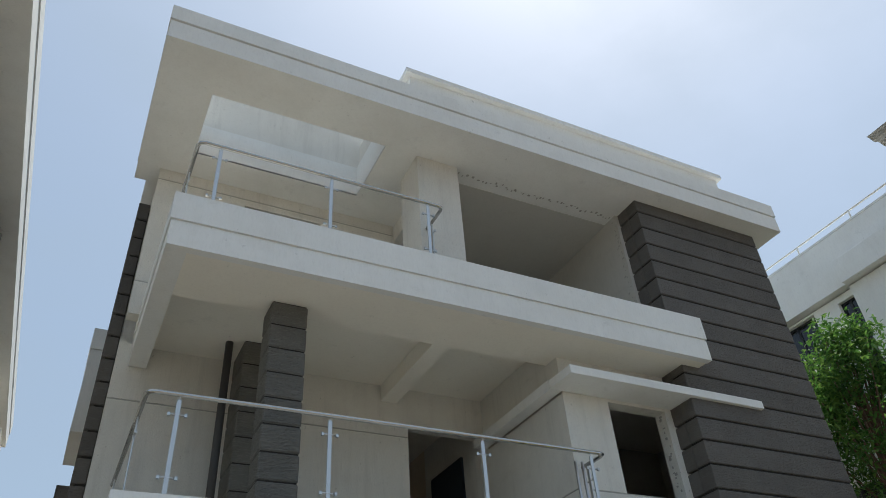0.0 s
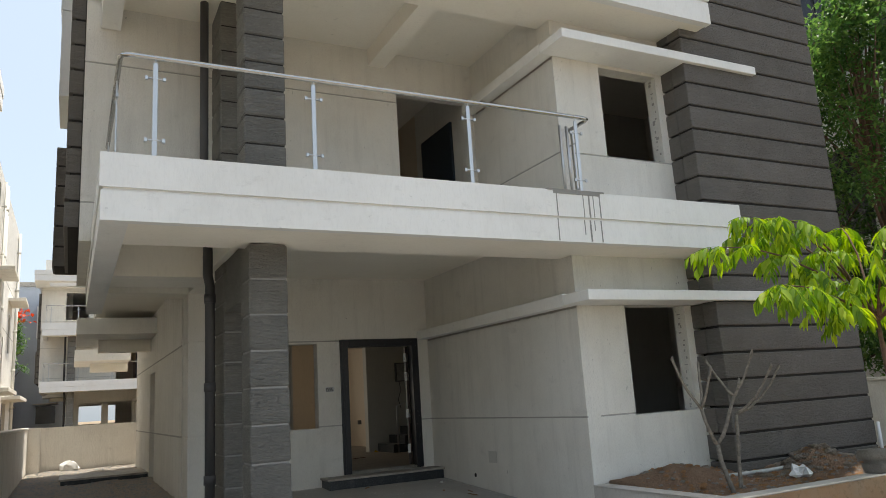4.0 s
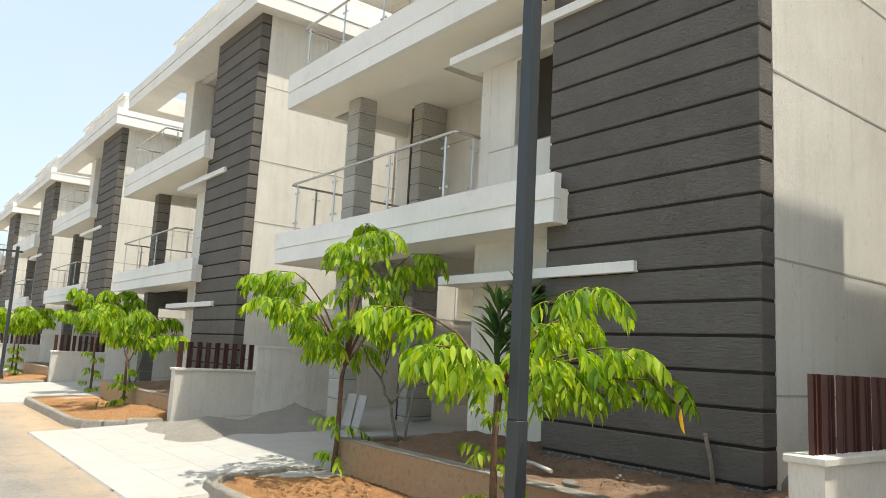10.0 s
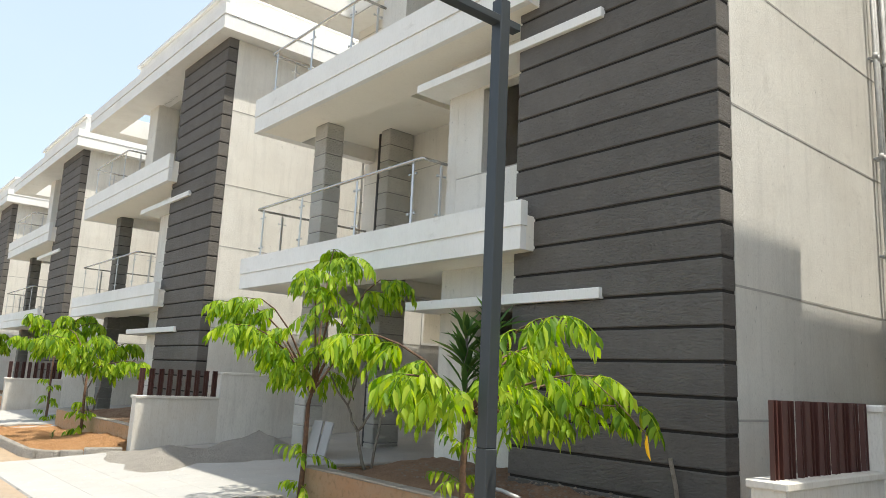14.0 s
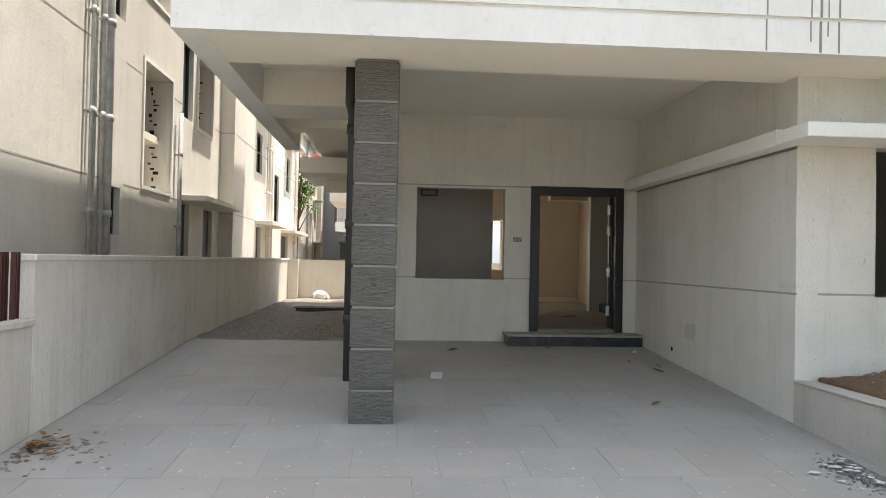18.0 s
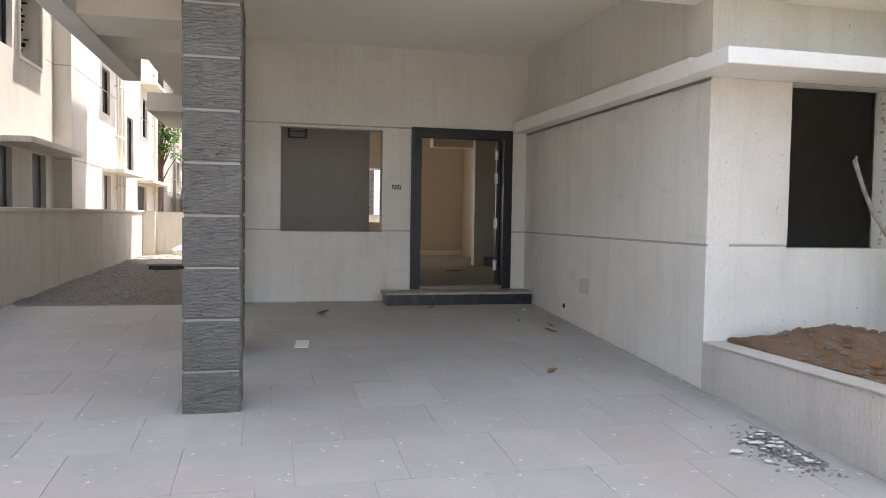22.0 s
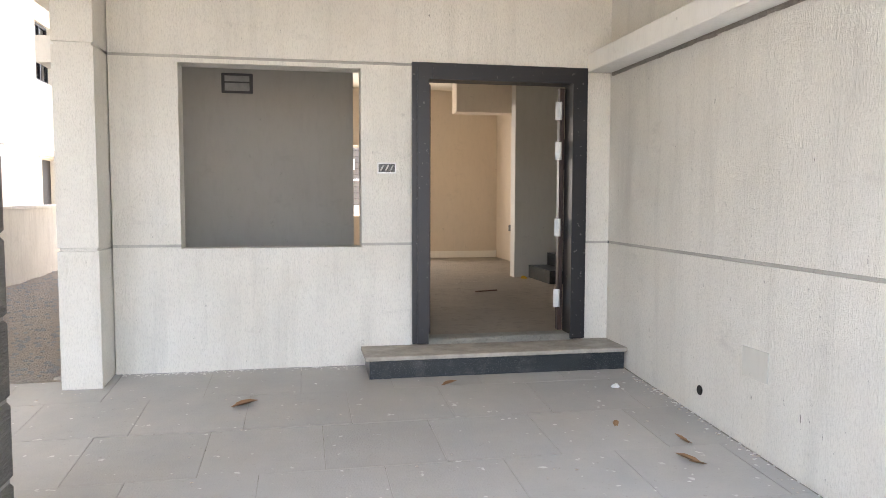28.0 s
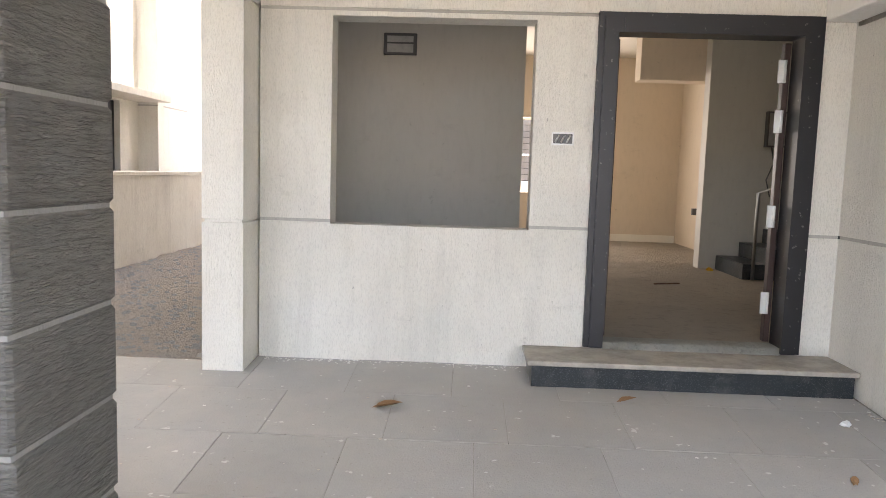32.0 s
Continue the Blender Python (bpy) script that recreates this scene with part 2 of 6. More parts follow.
RENDERED = earth("planter_render", (0.74, 0.48, 0.27), (0.74, 0.57, 0.39), (0.48, 0.31, 0.18), 1.4)
CHAMBER = earth("chamber_cover", (0.52, 0.43, 0.32), (0.58, 0.52, 0.44), (0.34, 0.27, 0.19), 3)

FRAME = material("black_door_frame", (0.010, 0.010, 0.013), 0.42)
_v = coords(FRAME)
colour(FRAME, mixed(FRAME, noise_fac(FRAME, _v, 30, 3, 0.6, 0.66, 0.72), (0.010, 0.010, 0.013), (0.22, 0.21, 0.20), 0.6))
BLUE_DOOR = material("dark_blue_door", (0.020, 0.030, 0.042), 0.5)
LEAF_DOOR = material("dark_wood_door", (0.035, 0.017, 0.013), 0.45)
GRANITE = material("black_granite", (0.022, 0.027, 0.031), 0.28)
_v = coords(GRANITE)
_c = mixed(GRANITE, noise_fac(GRANITE, _v, 140, 2, 0.5, 0.55, 0.7), (0.018, 0.023, 0.027), (0.09, 0.10, 0.105))
colour(GRANITE, mixed(GRANITE, noise_fac(GRANITE, _v, 5, 5, 0.7, 0.5, 0.8), _c, (0.20, 0.19, 0.175), 0.5))
DUSTY = material("dusty_granite", (0.20, 0.19, 0.175), 0.7)
_v = coords(DUSTY)
colour(DUSTY, mixed(DUSTY, noise_fac(DUSTY, _v, 6, 6, 0.7, 0.4, 0.7), (0.40, 0.365, 0.31), (0.22, 0.205, 0.18)))
ROOM_FLOOR = earth("dusty_room_floor", (0.54, 0.475, 0.385), (0.46, 0.40, 0.325), (0.36, 0.31, 0.25), 1.2)
THRESHOLD = earth("pale_threshold", (0.56, 0.55, 0.48), (0.44, 0.43, 0.38), (0.30, 0.29, 0.25), 6)
STEEL = material("brushed_steel", (0.58, 0.58, 0.57), 0.34, metal=0.95)
RAIL = material("polished_steel", (0.50, 0.49, 0.465), 0.2, metal=1.0)
HINGE = material("pale_steel", (0.70, 0.70, 0.68), 0.45, metal=0.4)
POLE = material("dark_grey_paint", (0.035, 0.042, 0.047), 0.42)
PIPE_DARK = material("dark_pipe", (0.055, 0.052, 0.050), 0.55)
PIPE_GREY = material("grey_pipe", (0.48, 0.48, 0.46), 0.55)
_v = coords(PIPE_GREY)
colour(PIPE_GREY, mixed(PIPE_GREY, noise_fac(PIPE_GREY, _v, 6, 5, 0.7), (0.50, 0.50, 0.48), (0.33, 0.33, 0.315)))
WHITE_PIPE = material("cream_pipe", (0.66, 0.64, 0.58), 0.55)
PICKET = material("brown_painted_metal", (0.070, 0.026, 0.020), 0.5)
PLASTIC = material("grey_plastic", (0.10, 0.10, 0.10), 0.5)
WHITE_THING = material("white_card", (0.74, 0.74, 0.72), 0.7)
PANEL_GLASS = material("dark_glass", (0.012, 0.014, 0.016), 0.12, spec=0.6)
LAMP_FACE = material("lamp_lens", (0.62, 0.60, 0.34), 0.4)
CHIPS = material("broken_chips", (0.66, 0.65, 0.62), 0.85)
BARK = material("bark", (0.145, 0.085, 0.055), 0.9)
_v = coords(BARK)
colour(BARK, mixed(BARK, noise_fac(BARK, _v, 24, 5, 0.7), (0.19, 0.105, 0.062), (0.085, 0.055, 0.04)))
bump(BARK, [noise_fac(BARK, _v, 60, 4, 0.7)], 0.6, 0.005)
BED_WALL = plaster("bed_wall_plaster", (0.54, 0.51, 0.465), (0.44, 0.40, 0.345), grain=60, streak=0.5, specks=0.6, strength=0.7, depth=0.006, fleck=0.3)
LOW_WALL = plaster("low_wall_plaster", (0.66, 0.63, 0.57), (0.56, 0.48, 0.36), grain=40, streak=0.5, specks=0.4, strength=0.7, depth=0.006, fleck=0.25)
GREY_BARK = material("grey_bark", (0.20, 0.175, 0.145), 0.9)
_v = coords(GREY_BARK)
colour(GREY_BARK, mixed(GREY_BARK, noise_fac(GREY_BARK, _v, 20, 5, 0.7), (0.25, 0.22, 0.18), (0.12, 0.105, 0.085)))


def leafy(name, a, b, c, through_light=0.35):
    m = material(name, a, 0.55, spec=0.3)
    g = m.node_tree.nodes.new("ShaderNodeNewGeometry")
    r = m.node_tree.nodes.new("ShaderNodeValToRGB")
    r.color_ramp.elements[0].color = (*a, 1)
    r.color_ramp.elements[1].color = (*c, 1)
    e = r.color_ramp.elements.new(0.5)
    e.color = (*b, 1)
    link(m, g.outputs["Random Per Island"], r.inputs["Fac"])
    colour(m, r.outputs["Color"])
    t = m.node_tree.nodes.new("ShaderNodeBsdfTranslucent")
    h = node(m, "ShaderNodeHueSaturation", Value=1.7, Saturation=1.1)
    link(m, r.outputs["Color"], h.inputs["Color"])
    link(m, h.outputs["Color"], t.inputs["Color"])
    x = node(m, "ShaderNodeMixShader", Fac=through_light)
    link(m, m.node_tree.nodes["Principled BSDF"].outputs[0], x.inputs[1])
    link(m, t.outputs[0], x.inputs[2])
    link(m, x.outputs[0], m.node_tree.nodes["Material Output"].inputs["Surface"])
    return m


LEAVES = leafy("bright_leaves", (0.08, 0.17, 0.014), (0.21, 0.335, 0.022), (0.40, 0.49, 0.05), 0.46)
DARK_LEAVES = leafy("dark_leaves", (0.044, 0.10, 0.027), (0.078, 0.155, 0.040), (0.155, 0.24, 0.062), 0.40)
YELLOW_LEAF = leafy("yellow_leaf", (0.55, 0.33, 0.03), (0.62, 0.36, 0.03), (0.60, 0.38, 0.05))
PALE_LEAF = leafy("pale_dry_leaves", (0.52, 0.40, 0.24), (0.62, 0.50, 0.32), (0.36, 0.25, 0.14), 0.1)
DRY_LEAF = leafy("dry_leaves", (0.22, 0.11, 0.055), (0.30, 0.18, 0.09), (0.17, 0.08, 0.045), 0.1)
BLOOM = leafy("red_flowers", (0.62, 0.07, 0.03), (0.70, 0.11, 0.04), (0.55, 0.05, 0.03), 0.2)




# ---- building helpers ----
def box(bm, x0, x1, y0, y1, z0, z1):
    v = [bm.verts.new(p) for p in ((x0, y0, z0), (x1, y0, z0), (x1, y1, z0), (x0, y1, z0), (x0, y0, z1), (x1, y0, z1), (x1, y1, z1), (x0, y1, z1))]
    for f in ((3, 2, 1, 0), (4, 5, 6, 7), (0, 1, 5, 4), (1, 2, 6, 5), (2, 3, 7, 6), (3, 0, 4, 7)):
        bm.faces.new([v[i] for i in f])
    return v


def rounded(bm, width=0.006, segments=1):
    bmesh.ops.bevel(bm, geom=bm.edges[:], offset=width, segments=segments, affect="EDGES", clamp_overlap=True)


def tube(bm, points, radius, sides=10, ends=True):
    """A round bar through points; radius may be one number or one a point."""
    rings, ref = [], Vector((0.13, 0.21, 0.97))
    for i, p in enumerate(points):
        p = Vector(p)
        a = Vector(points[max(i - 1, 0)])
        b = Vector(points[min(i + 1, len(points) - 1)])
        d = (b - a).normalized()
        u = d.cross(ref)
        if u.length < 0.1:
            u = d.cross(Vector((1, 0, 0)))
        u.normalize()
        w = d.cross(u)
        r = radius[i] if isinstance(radius, (list, tuple)) else radius
        rings.append([bm.verts.new(p + (u * math.cos(2 * math.pi * k / sides) + w * math.sin(2 * math.pi * k / sides)) * r) for k in range(sides)])
    for a, b in zip(rings, rings[1:]):
        for k in range(sides):
            f = bm.faces.new((a[k], b[k], b[(k + 1) % sides], a[(k + 1) % sides]))
            f.smooth = True
    if ends:
        bm.faces.new(rings[0])
        bm.faces.new(list(reversed(rings[-1])))


def pierced(bm, axis, front, back, u0, u1, z0, z1, holes=()):
    """A wall between two planes of an axis, from u0 to u1 and z0 to z1, with openings (u0, u1, z0, z1) through it."""
    us = sorted({u0, u1, *[q for h in holes for q in h[:2] if u0 < q < u1]})
    zs = sorted({z0, z1, *[q for h in holes for q in h[2:] if z0 < q < z1]})
    spot = (lambda a, u, z: (a, u, z)) if axis == "x" else (lambda a, u, z: (u, a, z))

    def solid(i, k):
        if not (0 <= i < len(us) - 1 and 0 <= k < len(zs) - 1):
            return False
        u, z = (us[i] + us[i + 1]) / 2, (zs[k] + zs[k + 1]) / 2
        return not any(h[0] < u < h[1] and h[2] < z < h[3] for h in holes)

    def quad(*p):
        bm.faces.new([bm.verts.new(spot(*q)) for q in p])

    for i in range(len(us) - 1):
        for k in range(len(zs) - 1):
            if not solid(i, k):
                continue
            a, b, c, d = us[i], us[i + 1], zs[k], zs[k + 1]
            quad((front, a, c), (front, b, c), (front, b, d), (front, a, d))
            quad((back, b, c), (back, a, c), (back, a, d), (back, b, d))
            if not solid(i - 1, k):
                quad((back, a, c), (front, a, c), (front, a, d), (back, a, d))
            if not solid(i + 1, k):
                quad((front, b, c), (back, b, c), (back, b, d), (front, b, d))
            if not solid(i, k - 1):
                quad((front, a, c), (back, a, c), (back, b, c), (front, b, c))
            if not solid(i, k + 1):
                quad((front, a, d), (front, b, d), (back, b, d), (back, a, d))


def tidy(bm):
    bmesh.ops.remove_doubles(bm, verts=bm.verts[:], dist=0.0004)
    bmesh.ops.recalc_face_normals(bm, faces=bm.faces[:])


BASES = {}
fills = []


def fill_grooves(parent):
    """Bare cement lines in the sunk grooves drawn since the last call."""
    for axis, a, b, u0, u1, z0, z1, holes in fills:
        cuts = sorted([u0, u1] + [q for h in holes for q in h[:2]])
        for p, q in zip(cuts[::2], cuts[1::2]):
            bm = bmesh.new()
            box(bm, *((min(a, b), max(a, b), p, q) if axis == "x" else (p, q, min(a, b), max(a, b))), z0, z1)
            part("groove", bm, GROOVE, parent)
    fills.clear()



def mesh_of(bm, name, mat):
    me = bpy.data.meshes.new(name)
    bm.to_mesh(me)
    bm.free()
    me.materials.append(mat)
    return me


def thing(name, at, label, category, group="", kind=""):
    """An empty at a thing's base, to which its parts are tied."""
    ob = new(name)
    ob.empty_display_size = 0.2
    ob.location = at
    BASES[ob] = Vector(at)
    return tagged(ob, label, category, group, kind)


def part(name, bm, mat, parent, label=""):
    """Links a bmesh, drawn in the world's metres, as one mesh object under a thing or a part."""
    root = parent if parent in BASES else parent.parent
    root = root if root in BASES else root.parent
    bmesh.ops.translate(bm, vec=-BASES[root], verts=bm.verts[:])
    ob = new(name, mesh_of(bm, name, mat))
    ob.parent = parent
    return tagged(ob, label) if label else ob


def piece(name, me, parent, at, turn=0.0, scale=(1, 1, 1)):
    """One of many alike pieces on a shared mesh, at a place in the world."""
    root = parent if parent in BASES else parent.parent
    root = root if root in BASES else root.parent
    ob = new(name, me)
    ob.parent = parent
    ob.matrix_basis = Matrix.LocRotScale(Vector(at) - BASES[root], Euler((0, 0, turn)), scale)
    return ob


def single(name, bm, mat, label, category, group="", kind="", at=None):
    """A thing of one mesh, drawn in the world's metres and set at its base."""
    if at is None:
        lo = [min(v.co[i] for v in bm.verts) for i in range(3)]
        hi = [max(v.co[i] for v in bm.verts) for i in range(3)]
        at = ((lo[0] + hi[0]) / 2, (lo[1] + hi[1]) / 2, lo[2])
    bmesh.ops.translate(bm, vec=-Vector(at), verts=bm.verts[:])
    ob = new(name, mesh_of(bm, name, mat))
    ob.location = at
    return tagged(ob, label, category, group, kind)


def banded(bm, axis, front, back, u0, u1, z0, z1, grooves, holes=(), deep=0.012, high=0.021):
    """A plastered wall with level grooves cut into its front."""
    edges = [z0]
    for g in grooves:
        if z0 < g < z1:
            edges += [g - high / 2, g + high / 2]
    edges.append(z1)
    side = 1 if back > front else -1
    for g in grooves:
        if z0 < g < z1:
            fills.append((axis, front + side * (deep - 0.004), front + side * (deep + 0.01), u0, u1, g - high / 2 + 0.001, g + high / 2 - 0.001, [h for h in holes if h[2] < g < h[3]]))
    for n in range(len(edges) - 1):
        pierced(bm, axis, front + (deep * side if n % 2 else 0), back, u0, u1, edges[n], edges[n + 1], holes)


# ---- levels and lines of the houses ----
PITCH, ROW_DY, ROW_DZ = 12.0, 0.0, -0.11
WIN_WALL_Y, FUSE_X, FUSE_Z = 13.25, 2.83, 3.03
FX0, FX1, FY = 0.70, 8.06, 6.68
Z1, Z1T, Z2, Z2T, ZR, ZRT = 3.46, 4.04, 6.56, 7.25, 9.62, 10.22
DOOR_Y, BLOCK_X, FRONT_Y = 11.54, 5.89, 7.36
SIDE_L, SIDE_R, BACK_Y, RECESS_Y = 1.98, 10.40, 19.9, 18.35
CEIL = 3.86
INSIDE = 0.805
CLAD_X, CLAD_Y = 7.72, 6.93
GROOVES = (1.55, 2.86)


def floor_z(y):
    """The height of the paved ground, which climbs from the road to the door."""
    if y < 3.2:
        return 0.145
    if y < 6.6:
        return 0.145 + (y - 3.2) * 0.067
    return 0.373 + (y - 6.6) * 0.0565


def plank_mesh(width, height, depth, edge=0.012):
    bm = bmesh.new()
    box(bm, -width / 2, width / 2, -depth / 2, depth / 2, -height / 2, height / 2)
    rounded(bm, edge)
    return bm


def pillar(house, name, x0, x1, y0, y1, z0, z1, mat, count, joint=0.016, fill=None, top=0.0):
    """A square pillar of rough blocks with open joints."""
    bm = bmesh.new()
    box(bm, x0 + 0.014, x1 - 0.014, y0 + 0.014, y1 - 0.014, z0 - 0.1, max(z1, top))
    core = part(name, bm, fill or MORTAR, house)
    h = (z1 - z0) / count
    me = mesh_of(plank_mesh(x1 - x0, h - joint, y1 - y0, 0.014), "block", mat)
    for n in range(count):
        piece("block", me, core, ((x0 + x1) / 2, (y0 + y1) / 2, z0 + h * (n + 0.5)))
    if top > z1:
        piece("block", me, core, ((x0 + x1) / 2, (y0 + y1) / 2, (z1 + top) / 2), 0, (1, 1, (top - z1) / h))
    return core


def railing(house, x0, x1, y0, y1, z, back_y, posts):
    """A steel balcony rail with flat uprights and small clamps."""
    top = z + 0.98
    bm = bmesh.new()
    tube(bm, [(x0, back_y, top), (x0, y0 + 0.08, top), (x0 + 0.02, y0 + 0.02, top), (x0 + 0.08, y0, top), (x1 - 0.08, y0, top), (x1 - 0.02, y0 + 0.02, top), (x1, y0 + 0.08, top), (x1, y1, top)], 0.024)
    rail = part("balcony_railing", bm, RAIL, house, "brushed steel balcony hand rail on flat uprights")
    bm = bmesh.new()
    box(bm, -0.022, 0.022, -0.008, 0.008, 0, 0.93)
    rounded(bm, 0.003)
    for zz in (0.20, 0.78):
        tube(bm, [(-0.075, 0.0, zz), (0.075, 0.0, zz)], 0.010, 8)
        for s in (-0.075, 0.075):
            box(bm, s - 0.013, s + 0.013, -0.012, 0.012, zz - 0.016, zz + 0.016)
    tube(bm, [(0, 0, 0.92), (0, 0, 0.985)], 0.008, 6)
    box(bm, -0.045, 0.045, -0.04, 0.04, 0, 0.012)
    me = mesh_of(bm, "post", STEEL)
    for x in posts:
        piece("post", me, rail, (x, y0, z))
    for y in (y0 + 0.55, back_y - 0.25):
        piece("post", me, rail, (x0, y, z), math.pi / 2)
    if y1 - y0 > 0.3:
        piece("post", me, rail, (x1, y0 + 0.35, z), math.pi / 2)


def fascia(house, name, x0, x1, y, depth, z0, z1, groove, back):
    """The white edge beam of a balcony: front and left side, with a sunk line."""
    bm = bmesh.new()
    for a, b, inset in ((z0, groove - 0.014, 0), (groove - 0.014, groove + 0.014, 0.016), (groove + 0.014, z1, -0.012)):
        box(bm, x0 + inset, x1 - inset, y + inset, y + depth, a, b)
    ob = part(name, bm, FASCIA, house)
    bm = bmesh.new()
    for a, b, inset in ((z0, groove - 0.014, 0), (groove - 0.014, groove + 0.014, 0.016), (groove + 0.014, z1, -0.012)):
        box(bm, x0 + inset, x0 + 0.22, y + depth, back, a, b)
    part(name, bm, FASCIA, house)
    return ob


def window_frame(house, axis, at, u0, u1, z0, z1, mat=None):
    """A dark sliding window with two panes set in an opening."""
    bm = bmesh.new()
    w = 0.05
    span = [(u0, u0 + w, z0, z1), (u1 - w, u1, z0, z1), (u0 + w, u1 - w, z0, z0 + w), (u0 + w, u1 - w, z1 - w, z1), ((u0 + u1 - w) / 2, (u0 + u1 + w) / 2, z0 + w, z1 - w)]
    for a, b, c, d in span:
        box(bm, *((at, at + 0.06, a, b, c, d) if axis == "x" else (a, b, at, at + 0.06, c, d)))
    fr = part("window", bm, FRAME, house)
    bm = bmesh.new()
    m = (u0 + u1) / 2
    for a, b in ((u0 + w, m - w / 2), (m + w / 2, u1 - w)):
        box(bm, *((at + 0.02, at + 0.032, a, b, z0 + w, z1 - w) if axis == "x" else (a, b, at + 0.02, at + 0.032, z0 + w, z1 - w)))
    part("pane", bm, PANEL_GLASS, fr)


def make_house(ox, mat, label, inside):
    """One villa of the row, three storeys, with porch, balconies and a dark clad pier."""
    h = thing("house", (5.5, 9.0, 0.5), label, "house", "villas in the row")
    side_holes = [(11.70, 12.17, 2.18, 2.86), (13.08, 14.55, 3.0, 4.99), (15.24, 15.95, 4.53, 6.0), (11.80, 12.24, 5.31, 5.99), (13.1, 14.5, 6.1, 8.0), (16.3, 17.5, 4.5, 6.0), (15.28, 15.87, 0.45, 2.89), (16.94, 17.75, 0.45, 2.89)]
    # ground storey
    bm = bmesh.new()
    banded(bm, "y", DOOR_Y, DOOR_Y + 0.2, SIDE_L + 0.28, BLOCK_X, 0.2, CEIL, GROOVES, [(2.71, 3.97, 1.53, 2.82), (4.34, 5.69, INSIDE - 0.02, 2.875)])
    tidy(bm)
    part("wall_door", bm, WALL, h, "cream textured plaster wall with sunk lines")
    bm = bmesh.new()
    rings = []
    for z, i in ((0.2, 0), (1.538, 0), (1.541, 0.013), (1.559, 0.013), (1.562, 0), (2.848, 0), (2.851, 0.013), (2.869, 0.013), (2.872, 0), (3.56, 0)):
        x0, x1, y0, y1 = SIDE_L + 0.02 + i, SIDE_L + 0.27 - i, 11.23 + i, DOOR_Y + 0.19
        rings.append([bm.verts.new(q) for q in ((x0, y0, z), (x1, y0, z), (x1, y1, z), (x0, y1, z))])
    for lo, hi in zip(rings, rings[1:]):
        for k in range(4):
            bm.faces.new((lo[k], lo[(k + 1) % 4], hi[(k + 1) % 4], hi[k]))
    bm.faces.new(rings[0][::-1])
    bm.faces.new(rings[-1])
    part("pilaster", bm, WALL, h)
    bm = bmesh.new()
    banded(bm, "x", BLOCK_X, BLOCK_X + 0.2, FRONT_Y, DOOR_Y, 0.25, CEIL, GROOVES)
    tidy(bm)
    part("wall_porch_side", bm, WALL, h, "cream textured plaster wall with sunk lines")
    for base, grooves in ((0.3, GROOVES), (Z1T - 0.15, (4.78,))):
        bm = bmesh.new()
        banded(bm, "y", FRONT_Y + 0.003, FRONT_Y + 0.2, BLOCK_X + 0.2, CLAD_X + 0.12, base, base + 3.4 if base > 1 else CEIL, grooves, [(6.62, 7.60, base + 1.23 if base < 1 else 4.78, 2.85 if base < 1 else 6.02)])
        tidy(bm)
        part("wall_front", bm, WALL, h)
    for z0, g in ((Z1T - 0.15, (4.78,)),):
        bm = bmesh.new()
        banded(bm, "x", BLOCK_X, BLOCK_X + 0.2, FRONT_Y, DOOR_Y, z0, Z2 + 0.35, g)
        banded(bm, "y", 9.45, 9.65, 0.56, BLOCK_X, z0, Z2 + 0.35, (4.35, 6.1), [(4.62, 5.80, z0, 6.28)])
        tidy(bm)
        part("wall_balcony", bm, WALL, h)
        bm = bmesh.new()
        pierced(bm, "x", BLOCK_X, BLOCK_X + 0.2, DOOR_Y, 14.0, z0, Z2 + 0.3)
        pierced(bm, "y", 14.0, 14.2, SIDE_L + 0.2, BLOCK_X + 0.2, z0, Z2 + 0.3)
        part("room_wall", bm, ROOM, h)
    # third storey: open terrace with a column and a deep room
    bm = bmesh.new()
    box(bm, 3.96, 4.64, FRONT_Y, FRONT_Y + 0.6, Z2T - 0.4, ZR)
    part("column", bm, WALL, h)
    bm = bmesh.new()
    banded(bm, "y", 9.05, 9.25, 0.56, 4.3, Z2T - 0.15, ZR, (7.6, 9.42), [(1.84, 3.05, 7.7, 9.30)])
    pierced(bm, "x", 4.3, 4.42, 7.96, 11.6, Z2T - 0.15, ZR, [(8.3, 9.1, 8.4, 9.3)])
    tidy(bm)
    part("wall_terrace", bm, WALL, h)
    bm = bmesh.new()
    pierced(bm, "y", 11.6, 11.8, 4.42, CLAD_X + 0.06, Z2T - 0.15, ZR)
    tidy(bm)
    part("room_wall", bm, PUTTY, h)
    bm = bmesh.new()
    box(bm, 4.66, CLAD_X + 0.06, FRONT_Y + 0.3, 11.6, ZR - 0.012, ZR - 0.002)
    part("room_ceiling", bm, PUTTY, h)
    bm = bmesh.new()
    pierced(bm, "x", 7.66, 7.9, FRONT_Y + 0.02, 11.8, Z2T - 0.15, ZR)
    part("room_wall", bm, PUTTY, h)
    rough = bmesh.new()
    pick = random.Random(77)
    z = Z2T + 0.2
    while z < ZR - 0.1:
        y = FRONT_Y + pick.uniform(0.04, 0.12)
        box(rough, 7.655, 7.662, y, y + pick.uniform(0.01, 0.05), z, z + pick.uniform(0.006, 0.028))
        z += pick.uniform(0.03, 0.11)
    x = 4.70
    while x < 7.6:
        y = FRONT_Y + pick.uniform(0.04, 0.12)
        box(rough, x, x + pick.uniform(0.01, 0.04), y, y + pick.uniform(0.01, 0.05), ZR - 0.016, ZR - 0.011)
        x += pick.uniform(0.03, 0.11)
    for base in (1.56, 4.82):
        z = base
        while z < base + 1.2:
            y = FRONT_Y + pick.uniform(0.04, 0.10)
            box(rough, 7.592, 7.602, y, y + pick.uniform(0.01, 0.05), z, z + pick.uniform(0.008, 0.04))
            z += pick.uniform(0.03, 0.12)
